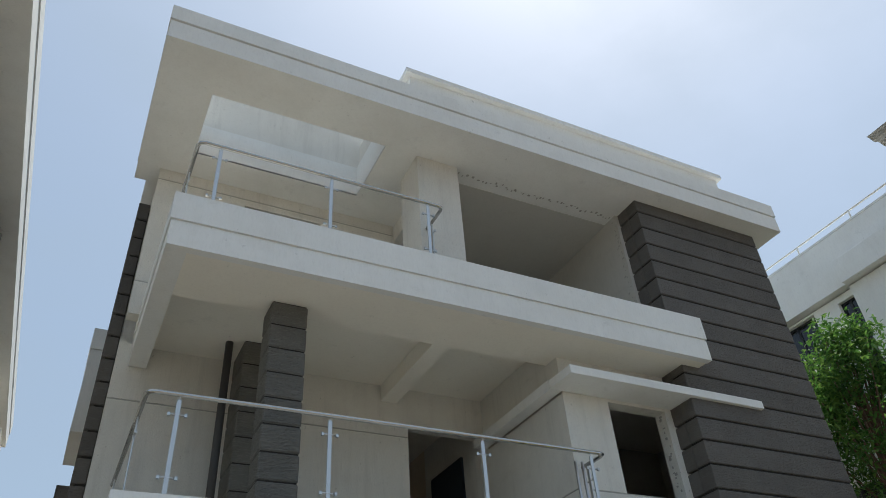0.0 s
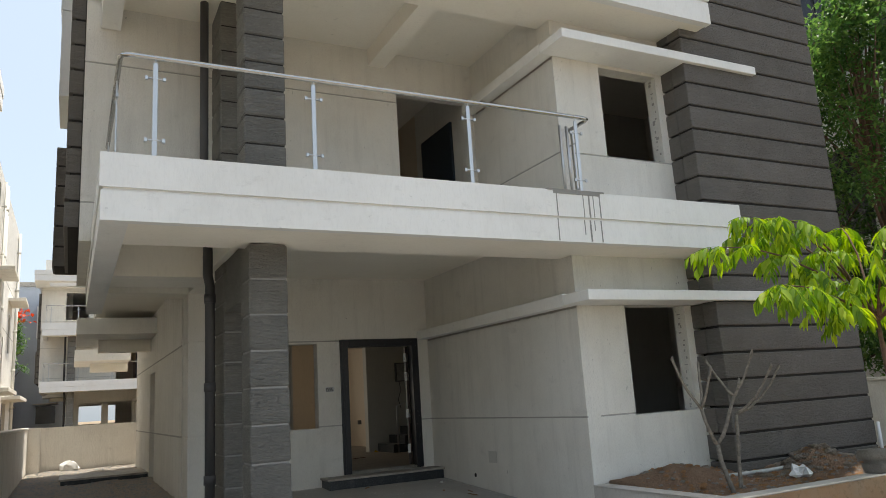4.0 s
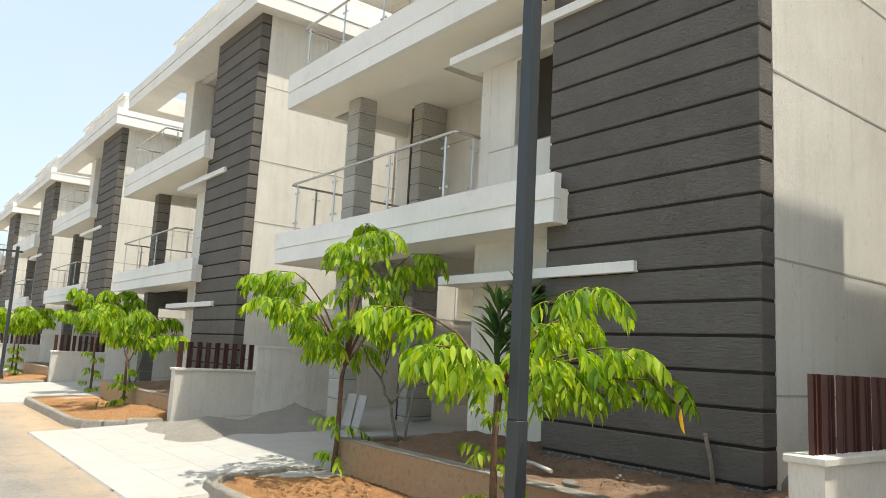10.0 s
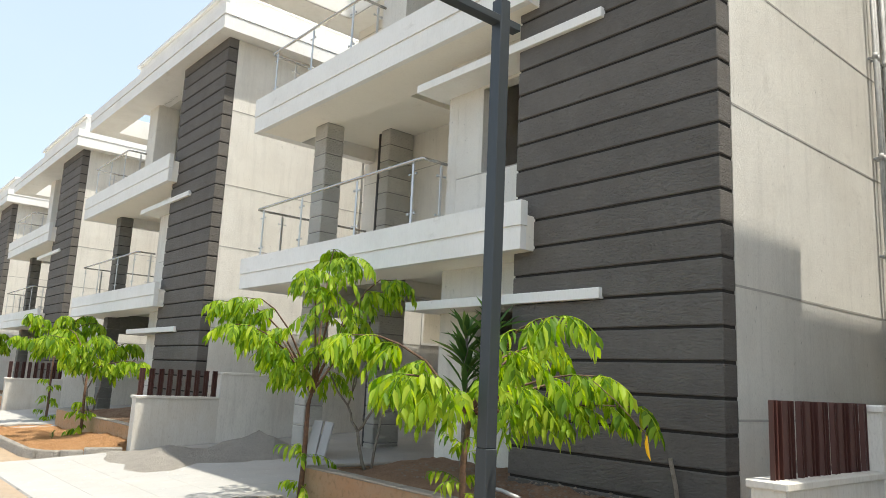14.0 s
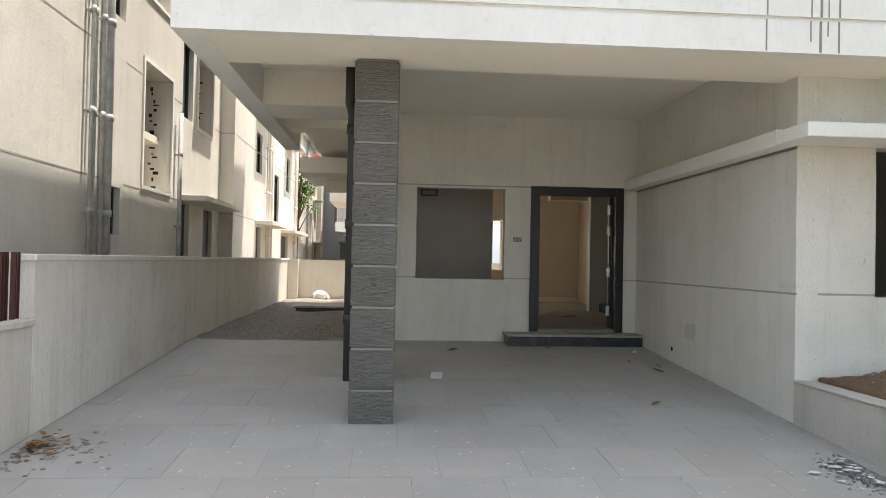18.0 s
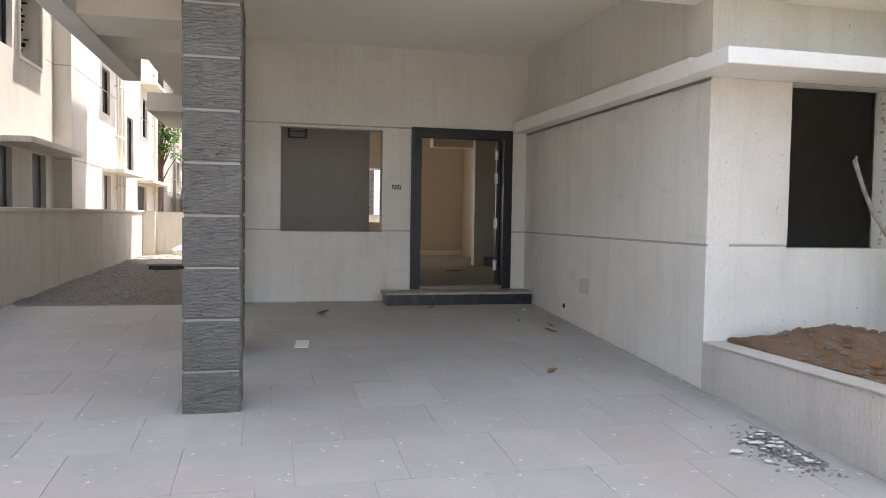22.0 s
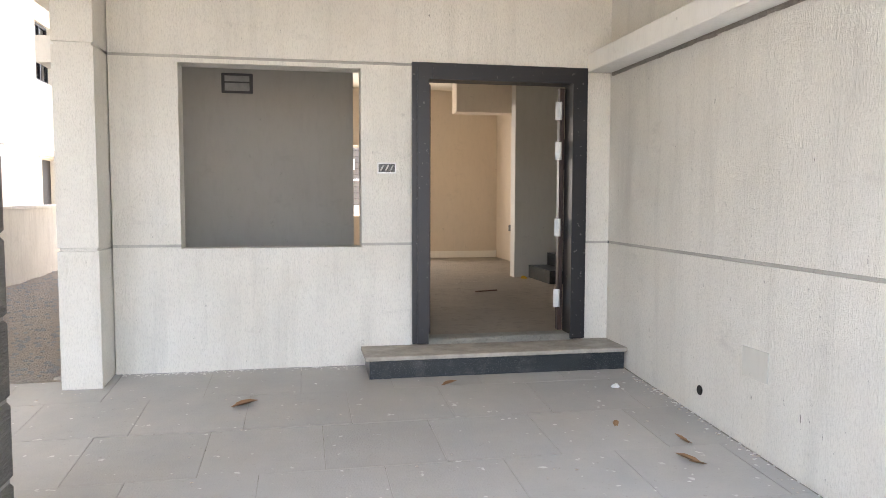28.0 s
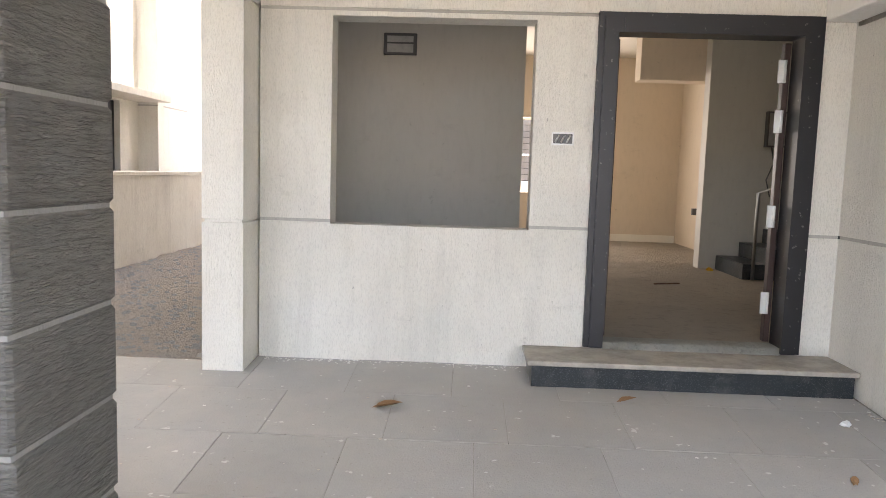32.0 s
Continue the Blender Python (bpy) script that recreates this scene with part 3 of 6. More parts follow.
    part("hacked_plaster", rough, GROOVE, h, "rough hacked marks along raw openings")["kind"] = "stuff"
    bm = bmesh.new()
    box(bm, BLOCK_X - 0.045, BLOCK_X - 0.002, 10.15, 11.25, Z1T - 0.1, 6.22)
    rounded(bm, 0.004)
    part("inner_door", bm, BLUE_DOOR, h, "dark blue inner door leaf")
    # upper storeys reach further left, clad on that side
    bm = bmesh.new()
    pierced(bm, "x", 0.56, 0.76, 9.65, 12.7, Z1T - 0.15, ZR)
    pierced(bm, "y", 12.5, 12.7, 0.76, SIDE_L, Z1T - 0.15, ZR)
    tidy(bm)
    part("wall_upper_left", bm, WALL, h)
    bm = bmesh.new()
    box(bm, 0.44, 0.558, 9.62, 12.7, Z1T + 0.03, 9.25)
    left_clad = part("clad_strip", bm, JOINT_DARK, h, "dark ribbed cladding on the left flank")
    me = mesh_of(plank_mesh(0.16, 0.30, 3.1, 0.009), "plank", CLAD)
    z = Z1T + 0.03
    while z < 9.2:
        piece("plank", me, left_clad, (0.475, 11.15, z + 0.165))
        z += 0.33
    # bays and a lower clad strip further back on the left flank
    for x, y0, y1, z0, z1 in ((0.20, 13.05, 14.6, 7.1, 9.05), (0.18, 15.8, 17.4, 5.55, 6.45)):
        bm = bmesh.new()
        box(bm, x, SIDE_L - 0.003, y0, y1, z0, z1 - 0.42)
        bay = part("side_bay", bm, FASCIA, h, "white plastered bay on the side wall")
        bm = bmesh.new()
        box(bm, x - 0.02, SIDE_L - 0.003, y0 - 0.02, y1 + 0.02, z1 - 0.415, z1)
        rounded(bm, 0.006)
        part("bay_cap", bm, FASCIA, bay)
    bm = bmesh.new()
    box(bm, 0.24, 0.60, 13.05, 13.75, 4.25, 6.2)
    low_clad = part("clad_strip", bm, JOINT_DARK, h, "dark ribbed cladding on the left flank")
    me = mesh_of(plank_mesh(0.40, 0.30, 0.72, 0.009), "plank", CLAD)
    for n in range(6):
        piece("plank", me, low_clad, (0.41, 13.40, 4.41 + 0.33 * n))
    # long side walls
    bm = bmesh.new()
    pierced(bm, "x", SIDE_R, SIDE_R - 0.2, 7.172, RECESS_Y, 0.2, ZR, side_holes)
    tidy(bm)
    part("wall_side", bm, WALL, h, "cream textured plaster side wall, partly sunlit")
    for z in (1.685, 2.93, 4.74, 6.15, 7.9):
        for a, b in ((7.172, 11.65), (12.3, 13.0), (14.65, 15.2), (17.85, RECESS_Y)):
            bm = bmesh.new()
            box(bm, SIDE_R - 0.01, SIDE_R + 0.004, a, b, z - 0.011, z + 0.011)
            part("groove", bm, GROOVE, h)
    bm = bmesh.new()
    pierced(bm, "x", SIDE_L, SIDE_L + 0.2, DOOR_Y + 0.2, BACK_Y, 0.2, ZR, [(13.0, 14.0, 4.8, 6.2), (15.6, 16.5, 0.6, 2.7)])
    pierced(bm, "y", BACK_Y - 0.2, BACK_Y, SIDE_L + 0.2, SIDE_R - 0.2, 0.2, ZR, [(2.3, 5.16, 1.58, 2.83)])
    tidy(bm)
    part("wall_rear", bm, WALL, h)
    for z in GROOVES:
        bm = bmesh.new()
        box(bm, SIDE_L - 0.004, SIDE_L + 0.01, DOOR_Y + 0.2, BACK_Y, z - 0.012, z + 0.012)
        part("groove", bm, GROOVE, h)
    # floors and ceilings
    bm = bmesh.new()
    box(bm, FX0 + 0.22, SIDE_R - 0.2, FY + 0.94, BACK_Y - 0.2, CEIL, CEIL + 0.12)
    part("ceiling_slab", bm, SOFFIT, h)
    for x0, x1, y0, y1, z0, z1 in ((FX0 + 0.22, FX1 - 0.02, FY + 0.10, FY + 0.94, Z1 + 0.004, Z1T - 0.16), (FX0 + 0.22, SIDE_L, 9.35, 10.15, Z1 + 0.01, CEIL), (FX0 + 0.22, SIDE_L + 0.3, 11.23, 11.72, 3.56, CEIL), (SIDE_L + 0.02, SIDE_L + 0.3, 7.72, 11.23, 3.56, CEIL)):
        bm = bmesh.new()
        box(bm, x0, x1, y0, y1, z0, z1)
        part("beam", bm, SOFFIT, h)
    bm = bmesh.new()
    box(bm, FX0 + 0.22, SIDE_R - 0.2, FY + 0.94, BACK_Y - 0.2, Z2 + 0.30, Z2 + 0.42)
    part("ceiling_slab", bm, SOFFIT, h)
    for x0, x1, y0, y1, z0, z1 in ((FX0 + 0.22, FX1 - 0.02, FY + 0.10, FY + 0.94, Z2 + 0.004, Z2T - 0.16), (4.2, 4.45, FY + 0.94, 9.6, Z2 + 0.05, Z2 + 0.30), (FX0 + 0.22, BLOCK_X, 9.6, 9.9, Z2 + 0.05, Z2 + 0.30), (FX0 + 0.22, SIDE_L, 11.2, 11.6, Z2 - 0.25, Z2 + 0.30)):
        bm = bmesh.new()
        box(bm, x0, x1, y0, y1, z0, z1)
        part("beam", bm, SOFFIT, h)
    # balcony edges
    fascia(h, "balcony_edge", FX0, FX1, FY, 0.10, Z1, Z1T, Z1 + 0.27, 12.7)
    fascia(h, "balcony_edge", FX0 + 0.02, FX1, FY, 0.10, Z2, Z2T, Z2 + 0.32, 9.44)
    # roof with a rectangular skylight over the terrace
    for a, b, i in ((ZR + 0.0, ZR + 0.31, 0.0), (ZR + 0.31, ZR + 0.34, 0.02), (ZR + 0.34, ZRT, -0.015)):
        x0, x1, y0, y1 = 0.24 + i, 10.78 - i, 6.62 + i, BACK_Y + 0.5
        bm = bmesh.new()
        flat = [(x0, 0.95, y0, 9.4), (0.95, 3.45, y0, 7.35), (0.95, 3.45, 8.54, 9.4), (3.45, x1, y0, 9.4), (0.42 + i, x1, 9.4, y1)]
        for q in flat:
            box(bm, *q, a, b)
        bmesh.ops.remove_doubles(bm, verts=bm.verts[:], dist=0.0004)
        part("roof", bm, FASCIA, h, "flat white roof slab with a rectangular opening")
    for x0, x1, y0, y1 in ((3.72, 10.05, 6.98, 7.13), (9.9, 10.05, 7.13, BACK_Y), (3.72, 3.87, 7.13, BACK_Y)):
        bm = bmesh.new()
        box(bm, x0, x1, y0, y1, ZRT, 10.90)
        part("parapet", bm, FASCIA, h)
    for x0, x1, y0, y1 in ((3.64, 10.13, 6.90, 7.20), (9.83, 10.13, 7.20, BACK_Y)):
        bm = bmesh.new()
        box(bm, x0, x1, y0, y1, 10.903, 11.0)
        part("coping", bm, FASCIA, h)
    bm = bmesh.new()
    pierced(bm, "y", 8.60, 8.72, 0.70, 3.64, ZRT + 0.003, ZRT + 0.95)
    pierced(bm, "x", 3.52, 3.64, 7.60, 8.60, ZRT + 0.003, ZRT + 0.55)
    tidy(bm)
    part("skylight_wall", bm, WALL, h, "rough plastered wall above the roof opening")
    bm = bmesh.new()
    for x0, x1, y0, y1 in ((0.93, 3.47, 7.33, 7.35), (0.93, 3.47, 8.54, 8.56), (0.93, 0.95, 7.35, 8.54), (3.45, 3.47, 7.35, 8.54)):
        box(bm, x0, x1, y0, y1, ZR - 0.006, ZR + 0.02)
    part("skylight_trim", bm, FASCIA, h)
    # ledges over the windows
    for z, x1 in ((2.85, 9.04), (6.06, 9.04)):
        bm = bmesh.new()
        box(bm, 5.70, x1, 6.87, FRONT_Y, z, z + 0.12)
        box(bm, 5.70, BLOCK_X, FRONT_Y, DOOR_Y if z < 3 else 9.45, z, z + 0.14)
        tidy(bm)
        rounded(bm, 0.006)
        part("window_ledge", bm, FASCIA, h)
        bm = bmesh.new()
        y = FRONT_Y
        while y < (DOOR_Y if z < 3 else 9.4) - 0.1:
            deep = 0.010 + 0.006 * noise.noise(Vector((y * 5, z, 0)))
            box(bm, BLOCK_X - deep, BLOCK_X + 0.01, y, y + 0.09, z - 0.026 + 0.012 * noise.noise(Vector((y * 7, z, 3))), z - 0.001)
            y += 0.09
        part("raw_strip", bm, CONCRETE, h, "rough grey cement strip under the ledge")["kind"] = "stuff"
    # clad pier
    bm = bmesh.new()
    box(bm, CLAD_X + 0.02, SIDE_R - 0.012, CLAD_Y + 0.02, CLAD_Y + 0.24, 0.2, ZR)
    box(bm, CLAD_X + 0.12, CLAD_X + 0.3, CLAD_Y + 0.24, FRONT_Y + 0.3, 0.2, ZR)
    pier = part("clad_pier", bm, JOINT_DARK, h, "dark grey ribbed cladding with level joints")
    step = 0.3264
    me = mesh_of(plank_mesh(SIDE_R - CLAD_X, step - 0.030, 0.240, 0.009), "plank", CLAD)
    me_l = mesh_of(plank_mesh(0.12, step - 0.030, 0.40, 0.009), "plank", CLAD)
    z = 0.245
    while z < ZR:
        top = min(z + step, ZR + 0.02)
        k = (top - z - 0.03) / (step - 0.03)
        piece("plank", me, pier, ((CLAD_X + SIDE_R) / 2, CLAD_Y + 0.12, (z + top) / 2), 0, (1, 1, k))
        piece("plank", me_l, pier, (CLAD_X + 0.06, CLAD_Y + 0.245 + 0.20, (z + top) / 2), 0, (1, 1, k))
        z += step
    # pillars of the porch and the balcony
    pillar(h, "pillar", 2.025, 2.40, 7.31, 7.69, 0.345, 3.45, mat, 9)
    pillar(h, "pillar", 2.06, 2.355, 8.82, 9.43, 0.371, 3.431, mat, 9, top=3.56)
    pillar(h, "pillar", 2.00, 2.42, 7.33, 7.71, Z1T - 0.15, Z2, mat, 9, fill=JOINT_DARK if inside else MORTAR)
    pillar(h, "pillar", 2.03, 2.34, 8.82, 9.43, Z1T - 0.15, Z2 + 0.3, mat, 9, fill=JOINT_DARK if inside else MORTAR)
    bm = bmesh.new()
    box(bm, 2.08, 2.36, 7.69, 8.82, 2.98, 3.56)
    part("lintel", bm, mat, h)
    # balcony rails
    railing(h, FX0 + 0.13, 5.95, 6.85, 7.30, Z1T, 9.4, (1.12, 2.57, 4.30, 5.74))
    railing(h, FX0 + 0.16, 4.05, 6.85, 7.35, Z2T, 9.0, (1.12, 2.49, 3.82))
    # pipes
    bm = bmesh.new()
    tube(bm, [(1.93, 8.95, floor_z(8.9) + 0.0), (1.93, 8.95, 3.30), (1.90, 8.92, 3.42), (1.90, 8.92, CEIL)], 0.055, 12)
    for z in (1.1, 2.1, 3.1):
        tube(bm, [(1.93, 8.95, z), (1.93, 8.95, z + 0.10)], 0.066, 12)
    part("rain_pipe", bm, PIPE_DARK, h, "dark plastic rain pipe")
    bm = bmesh.new()
    tube(bm, [(1.86, 8.95, Z1T - 0.1), (1.86, 8.95, Z2 + 0.3)], 0.05, 12)
    part("rain_pipe", bm, PIPE_DARK, h)
    for y, r in ((10.86, 0.028), (10.96, 0.022), (11.22, 0.034), (11.42, 0.062), (14.86, 0.04)):
        bm = bmesh.new()
        top = ZR if y < 12 else 4.5
        tube(bm, [(SIDE_R + 0.09, y, 0.5), (SIDE_R + 0.09, y, top)], r, 10)
        for z in (1.2, 2.4, 3.7, 5.0, 6.4, 7.7):
            if z < top:
                tube(bm, [(SIDE_R + 0.09, y, z), (SIDE_R + 0.09, y, z + 0.09)], r * 1.22, 10)
                box(bm, SIDE_R - 0.01, SIDE_R + 0.09, y - 0.012, y + 0.012, z + 0.02, z + 0.05)
        part("wall_pipe", bm, PIPE_GREY, h, "grey painted wall pipe with clamps")
    # canopies on the side
    for z, y0, y1 in ((2.92, 15.05, 18.3), (6.03, 16.2, 17.7), (8.3, 16.2, 17.4)):
        bm = bmesh.new()
        box(bm, SIDE_R, SIDE_R + 0.55, y0, y1, z, z + 0.10)
        rounded(bm, 0.006)
        part("side_canopy", bm, BOUNDARY, h)
    for hole in side_holes[:1] + side_holes[2:4]:
        window_frame(h, "x", SIDE_R - 0.15, *hole)
    for hole in side_holes[6:]:
        bm = bmesh.new()
        box(bm, SIDE_R - 0.15, SIDE_R - 0.09, *hole)
        part("side_door", bm, FRAME, h)
    # deep stair openings with a raw far jamb
    for n, hole in enumerate((side_holes[1], side_holes[4], side_holes[5])):
        y0, y1, z0, z1 = hole
        bm = bmesh.new()
        box(bm, SIDE_R - 0.66, SIDE_R - 0.58, y0 - 0.1, y1 + 0.1, z0 - 0.1, z1 + 0.1)
        box(bm, SIDE_R - 0.58, SIDE_R - 0.201, y1 + 0.003, y1 + 0.1, z0 - 0.1, z1 + 0.1)
        box(bm, SIDE_R - 0.58, SIDE_R - 0.201, y0 - 0.1, y0 - 0.003, z0 - 0.1, z1 + 0.1)
        box(bm, SIDE_R - 0.58, SIDE_R - 0.201, y0 - 0.003, y1 + 0.003, z0 - 0.1, z0 - 0.003)
        box(bm, SIDE_R - 0.58, SIDE_R - 0.201, y0 - 0.003, y1 + 0.003, z1 + 0.003, z1 + 0.1)
        part("stair_recess", bm, WALL, h, "deep plastered recess of a stair opening")
        bm = bmesh.new()
        rnd = random.Random(5 + n)
        z = z0 + 0.06
        while z < z1 - 0.1:
            x = SIDE_R - 0.34 + rnd.uniform(-0.05, 0.05)
            tall = rnd.uniform(0.02, 0.075)
            box(bm, x, x + rnd.uniform(0.03, 0.10), y1 - 0.004, y1 + 0.006, z, z + tall)
            z += tall + rnd.uniform(0.02, 0.09)
        part("hacked_plaster", bm, JOINT_DARK, h, "rough hacked marks along raw openings")["kind"] = "stuff"
        bm = bmesh.new()
        for a, b, c, d in ((y0 - 0.06, y0, z0 - 0.06, z1 + 0.06), (y1, y1 + 0.06, z0 - 0.06, z1 + 0.06), (y0, y1, z0 - 0.06, z0), (y0, y1, z1, z1 + 0.06)):
            box(bm, SIDE_R - 0.01, SIDE_R + 0.03, a, b, c, d)
        part("window_surround", bm, FASCIA, h)
    # rear projection
    rear_holes = [(21.15, 22.0, 4.2, 5.3), (24.25, 25.2, 3.0, 4.5), (26.85, 27.6, 4.2, 5.4), (21.15, 22.0, 7.2, 8.2), (21.3, 22.05, 0.5, 2.73), (25.9, 27.5, 0.5, 2.63)]
    bm = bmesh.new()
    pierced(bm, "y", RECESS_Y, RECESS_Y + 0.2, SIDE_R - 0.2, SIDE_R + 0.32, 0.2, ZR - 1.0)
    pierced(bm, "x", SIDE_R + 0.32, SIDE_R + 0.12, RECESS_Y + 0.2, 30.0, 0.2, ZR - 1.0, rear_holes)
    tidy(bm)
    part("wall_rear", bm, WALL, h)
    for hole in rear_holes[:4]:
        window_frame(h, "x", SIDE_R + 0.2, *hole)
    for hole in rear_holes[4:]:
        bm = bmesh.new()
        box(bm, SIDE_R + 0.17, SIDE_R + 0.23, *hole)
        part("side_door", bm, FRAME, h)
    for z, y0, y1 in ((2.78, 21.1, 24.1), (2.72, 25.8, 29.5), (5.75, 21.0, 22.8), (5.75, 26.4, 28.2)):
        bm = bmesh.new()
        box(bm, SIDE_R + 0.32, SIDE_R + 0.80, y0, y1, z, z + 0.10)
        rounded(bm, 0.006)
        part("side_canopy", bm, BOUNDARY, h)
    for y, r in ((22.5, 0.03), (22.9, 0.05), (23.35, 0.03), (28.8, 0.05), (29.2, 0.03)):
        bm = bmesh.new()
        tube(bm, [(SIDE_R + 0.40, y, 0.5), (SIDE_R + 0.40, y, ZR - 1.2)], r, 10)
        for z in (1.2, 2.4, 3.7, 5.0, 6.4, 7.7):
            tube(bm, [(SIDE_R + 0.40, y, z), (SIDE_R + 0.40, y, z + 0.09)], r * 1.22, 10)
            box(bm, SIDE_R + 0.31, SIDE_R + 0.40, y - 0.012, y + 0.012, z + 0.02, z + 0.05)
        part("wall_pipe", bm, WHITE_PIPE, h, "cream painted wall pipe with clamps")
    for z in (1.60, 2.88, 4.74, 6.15):
        bm = bmesh.new()
        box(bm, SIDE_R + 0.31, SIDE_R + 0.324, RECESS_Y + 0.2, 30.0, z - 0.011, z + 0.011)
        box(bm, SIDE_R, SIDE_R + 0.32, RECESS_Y - 0.004, RECESS_Y + 0.01, z - 0.011, z + 0.011)
        part("groove", bm, GROOVE, h)
    # slab edges further back along the left side
    for y, n in ((15.3, 0), (22.2, 1)):
        bm = bmesh.new()
        box(bm, FX0 - 0.1, SIDE_L - 0.003, y, y + 2.6, 3.42, 3.72)
        part("side_slab", bm, FASCIA, h)
        bm = bmesh.new()
        box(bm, FX0 + 0.3, SIDE_L - 0.003, y + 1.2, y + 1.5, 3.18, 3.42)
        part("side_beam", bm, SOFFIT, h)
    # unlit rooms behind the open front windows
    for z0, z1 in ((0.5, CEIL), (Z1T - 0.1, Z2 + 0.3)):
        bm = bmesh.new()
        pierced(bm, "y", FRONT_Y + 3.0, FRONT_Y + 3.1, BLOCK_X + 0.2, SIDE_R - 0.2, z0, z1)
        box(bm, BLOCK_X + 0.2, SIDE_R - 0.2, FRONT_Y + 0.2, FRONT_Y + 3.0, z0, z0 + 0.1)
        part("room_wall", bm, PUTTY, h)
    fill_grooves(h)
    if ox:
        h.location.x += ox
    return h


# ---- houses ----
home = make_house(0, BLOCK, "three-storey cream villa with dark clad pier and steel railed balconies", True)
white_pillars = make_house(-PITCH, BLOCK_WHITE, "three-storey cream villa with white block pillars and dark clad pier", False)
for k in (2, 3, 4, 5):
    copy_thing(home, pose(5.5 - PITCH * k, 9.0 + ROW_DY * k, 0.5 + ROW_DZ * k))
white_pillars.location.y += ROW_DY
white_pillars.location.z += ROW_DZ
far_house = copy_thing(home, pose(5.5 - 1.7, 9.0 + 39.5, 0.5))
tagged(far_house, "three-storey cream villa seen across the back lane")
copy_thing(far_house, pose(5.5 - 1.7 - PITCH, 9.0 + 39.5, 0.5))


def corner_villa():
    """The white building beyond the side yard: parapet with a rail, ledge, windows and a roof shed."""
    h = thing("house", (17.5, 11.0, 0.4), "white three-storey villa with railed parapet and shaded windows", "house")
    x, y0, y1 = 13.95, 4.9, 18.5
    bm = bmesh.new()
    pierced(bm, "x", x, x + 0.2, 7.58, y1, 0.2, 9.8, [(7.60, 8.02, 7.6, 9.66), (8.62, 9.7, 7.9, 9.75), (11.5, 12.7, 7.9, 9.6), (8.6, 9.8, 4.4, 6.2), (11.5, 12.7, 4.4, 6.2)])
    tidy(bm)
    part("wall", bm, FASCIA, h)
    bm = bmesh.new()
    pierced(bm, "x", 13.84, 14.04, y0, 7.575, 0.2, 9.8)
    pierced(bm, "y", y0, y0 + 0.2, 14.04, 22.0, 0.2, 9.8, [(15.0, 16.5, 7.6, 9.4), (18.0, 20.0, 7.0, 9.4), (15.0, 16.5, 4.3, 6.1), (18.0, 20.0, 4.0, 6.1)])
    tidy(bm)
    part("wall", bm, FASCIA, h)
    bm = bmesh.new()
    box(bm, 13.75, 22.0, y0 - 0.1, y1, 9.83, 10.1)
    part("roof", bm, FASCIA, h)
    for a, b, c, d in ((13.75, 13.92, y0 - 0.1, y1), (13.92, 22.0, y0 - 0.1, y0 + 0.07)):
        bm = bmesh.new()
        box(bm, a, b, c, d, 10.1, 11.0)
        part("parapet", bm, FASCIA, h)
    bm = bmesh.new()
    box(bm, 13.60, 13.747, y0 - 0.1, 7.56, 9.81, 10.35)
    rounded(bm, 0.008)
    part("ledge", bm, FASCIA, h)
    bm = bmesh.new()
    box(bm, 13.74, 13.93, y0 - 0.12, y1, 11.003, 11.05)
    part("coping", bm, FASCIA, h)
    for a, b, lo, hi in ((7.60, 8.02, 7.6, 9.66), (8.62, 9.7, 7.9, 9.75), (11.5, 12.7, 7.9, 9.6), (8.6, 9.8, 4.4, 6.2), (11.5, 12.7, 4.4, 6.2)):
        window_frame(h, "x", x + 0.1, a, b, lo, hi)
    bm = bmesh.new()
    box(bm, 14.3, 14.5, 5.2, y1, 0.2, 9.8)
    part("room_wall", bm, PUTTY, h)
    bm = bmesh.new()
    tube(bm, [(13.83, y0, 11.28), (13.83, y1, 11.28)], 0.022, 8)
    rail = part("parapet_rail", bm, FASCIA, h, "white pipe rail on the parapet")
    y = 5.5
    while y < y1:
        bm = bmesh.new()
        tube(bm, [(13.83, y, 11.03), (13.83, y, 11.27)], 0.022, 8)
        part("rail_post", bm, FASCIA, rail)
        y += 1.39
    bm = bmesh.new()
    rows = []
    for n in range(41):
        u = 13.75 + 3.4 * n / 40
        z = 12.40 + 0.028 * (1 if n % 4 < 2 else -1)
        rows.append([bm.verts.new((u, v, z + d)) for v, d in ((2.0, 0), (5.8, 0), (5.8, 0.004), (2.0, 0.004))])
    for a, b in zip(rows, rows[1:]):
        for k in range(4):
            bm.faces.new((a[k], b[k], b[(k + 1) % 4], a[(k + 1) % 4]))
    roof = part("shed_roof", bm, MORTAR, h, "grey corrugated sheet roof")
    for u, v in ((14.0, 5.2), (16.9, 5.2)):
        bm = bmesh.new()
        box(bm, u - 0.03, u + 0.03, v - 0.03, v + 0.03, 10.1, 12.38)
        part("shed_post", bm, PIPE_GREY, roof)


corner_villa()
# Area lamp added in the rear opening to brighten the room like daylight.
window_light = bpy.data.lights.new("rear_window_fill", "AREA")
window_light.shape, window_light.size, window_light.size_y, window_light.energy = "RECTANGLE", 2.8, 1.25, 12.0
window_light.color = (1.0, 0.97, 0.92)
new("rear_window_fill", window_light).matrix_world = look((3.75, 19.62, 2.2), (3.75, 10, 2.0))


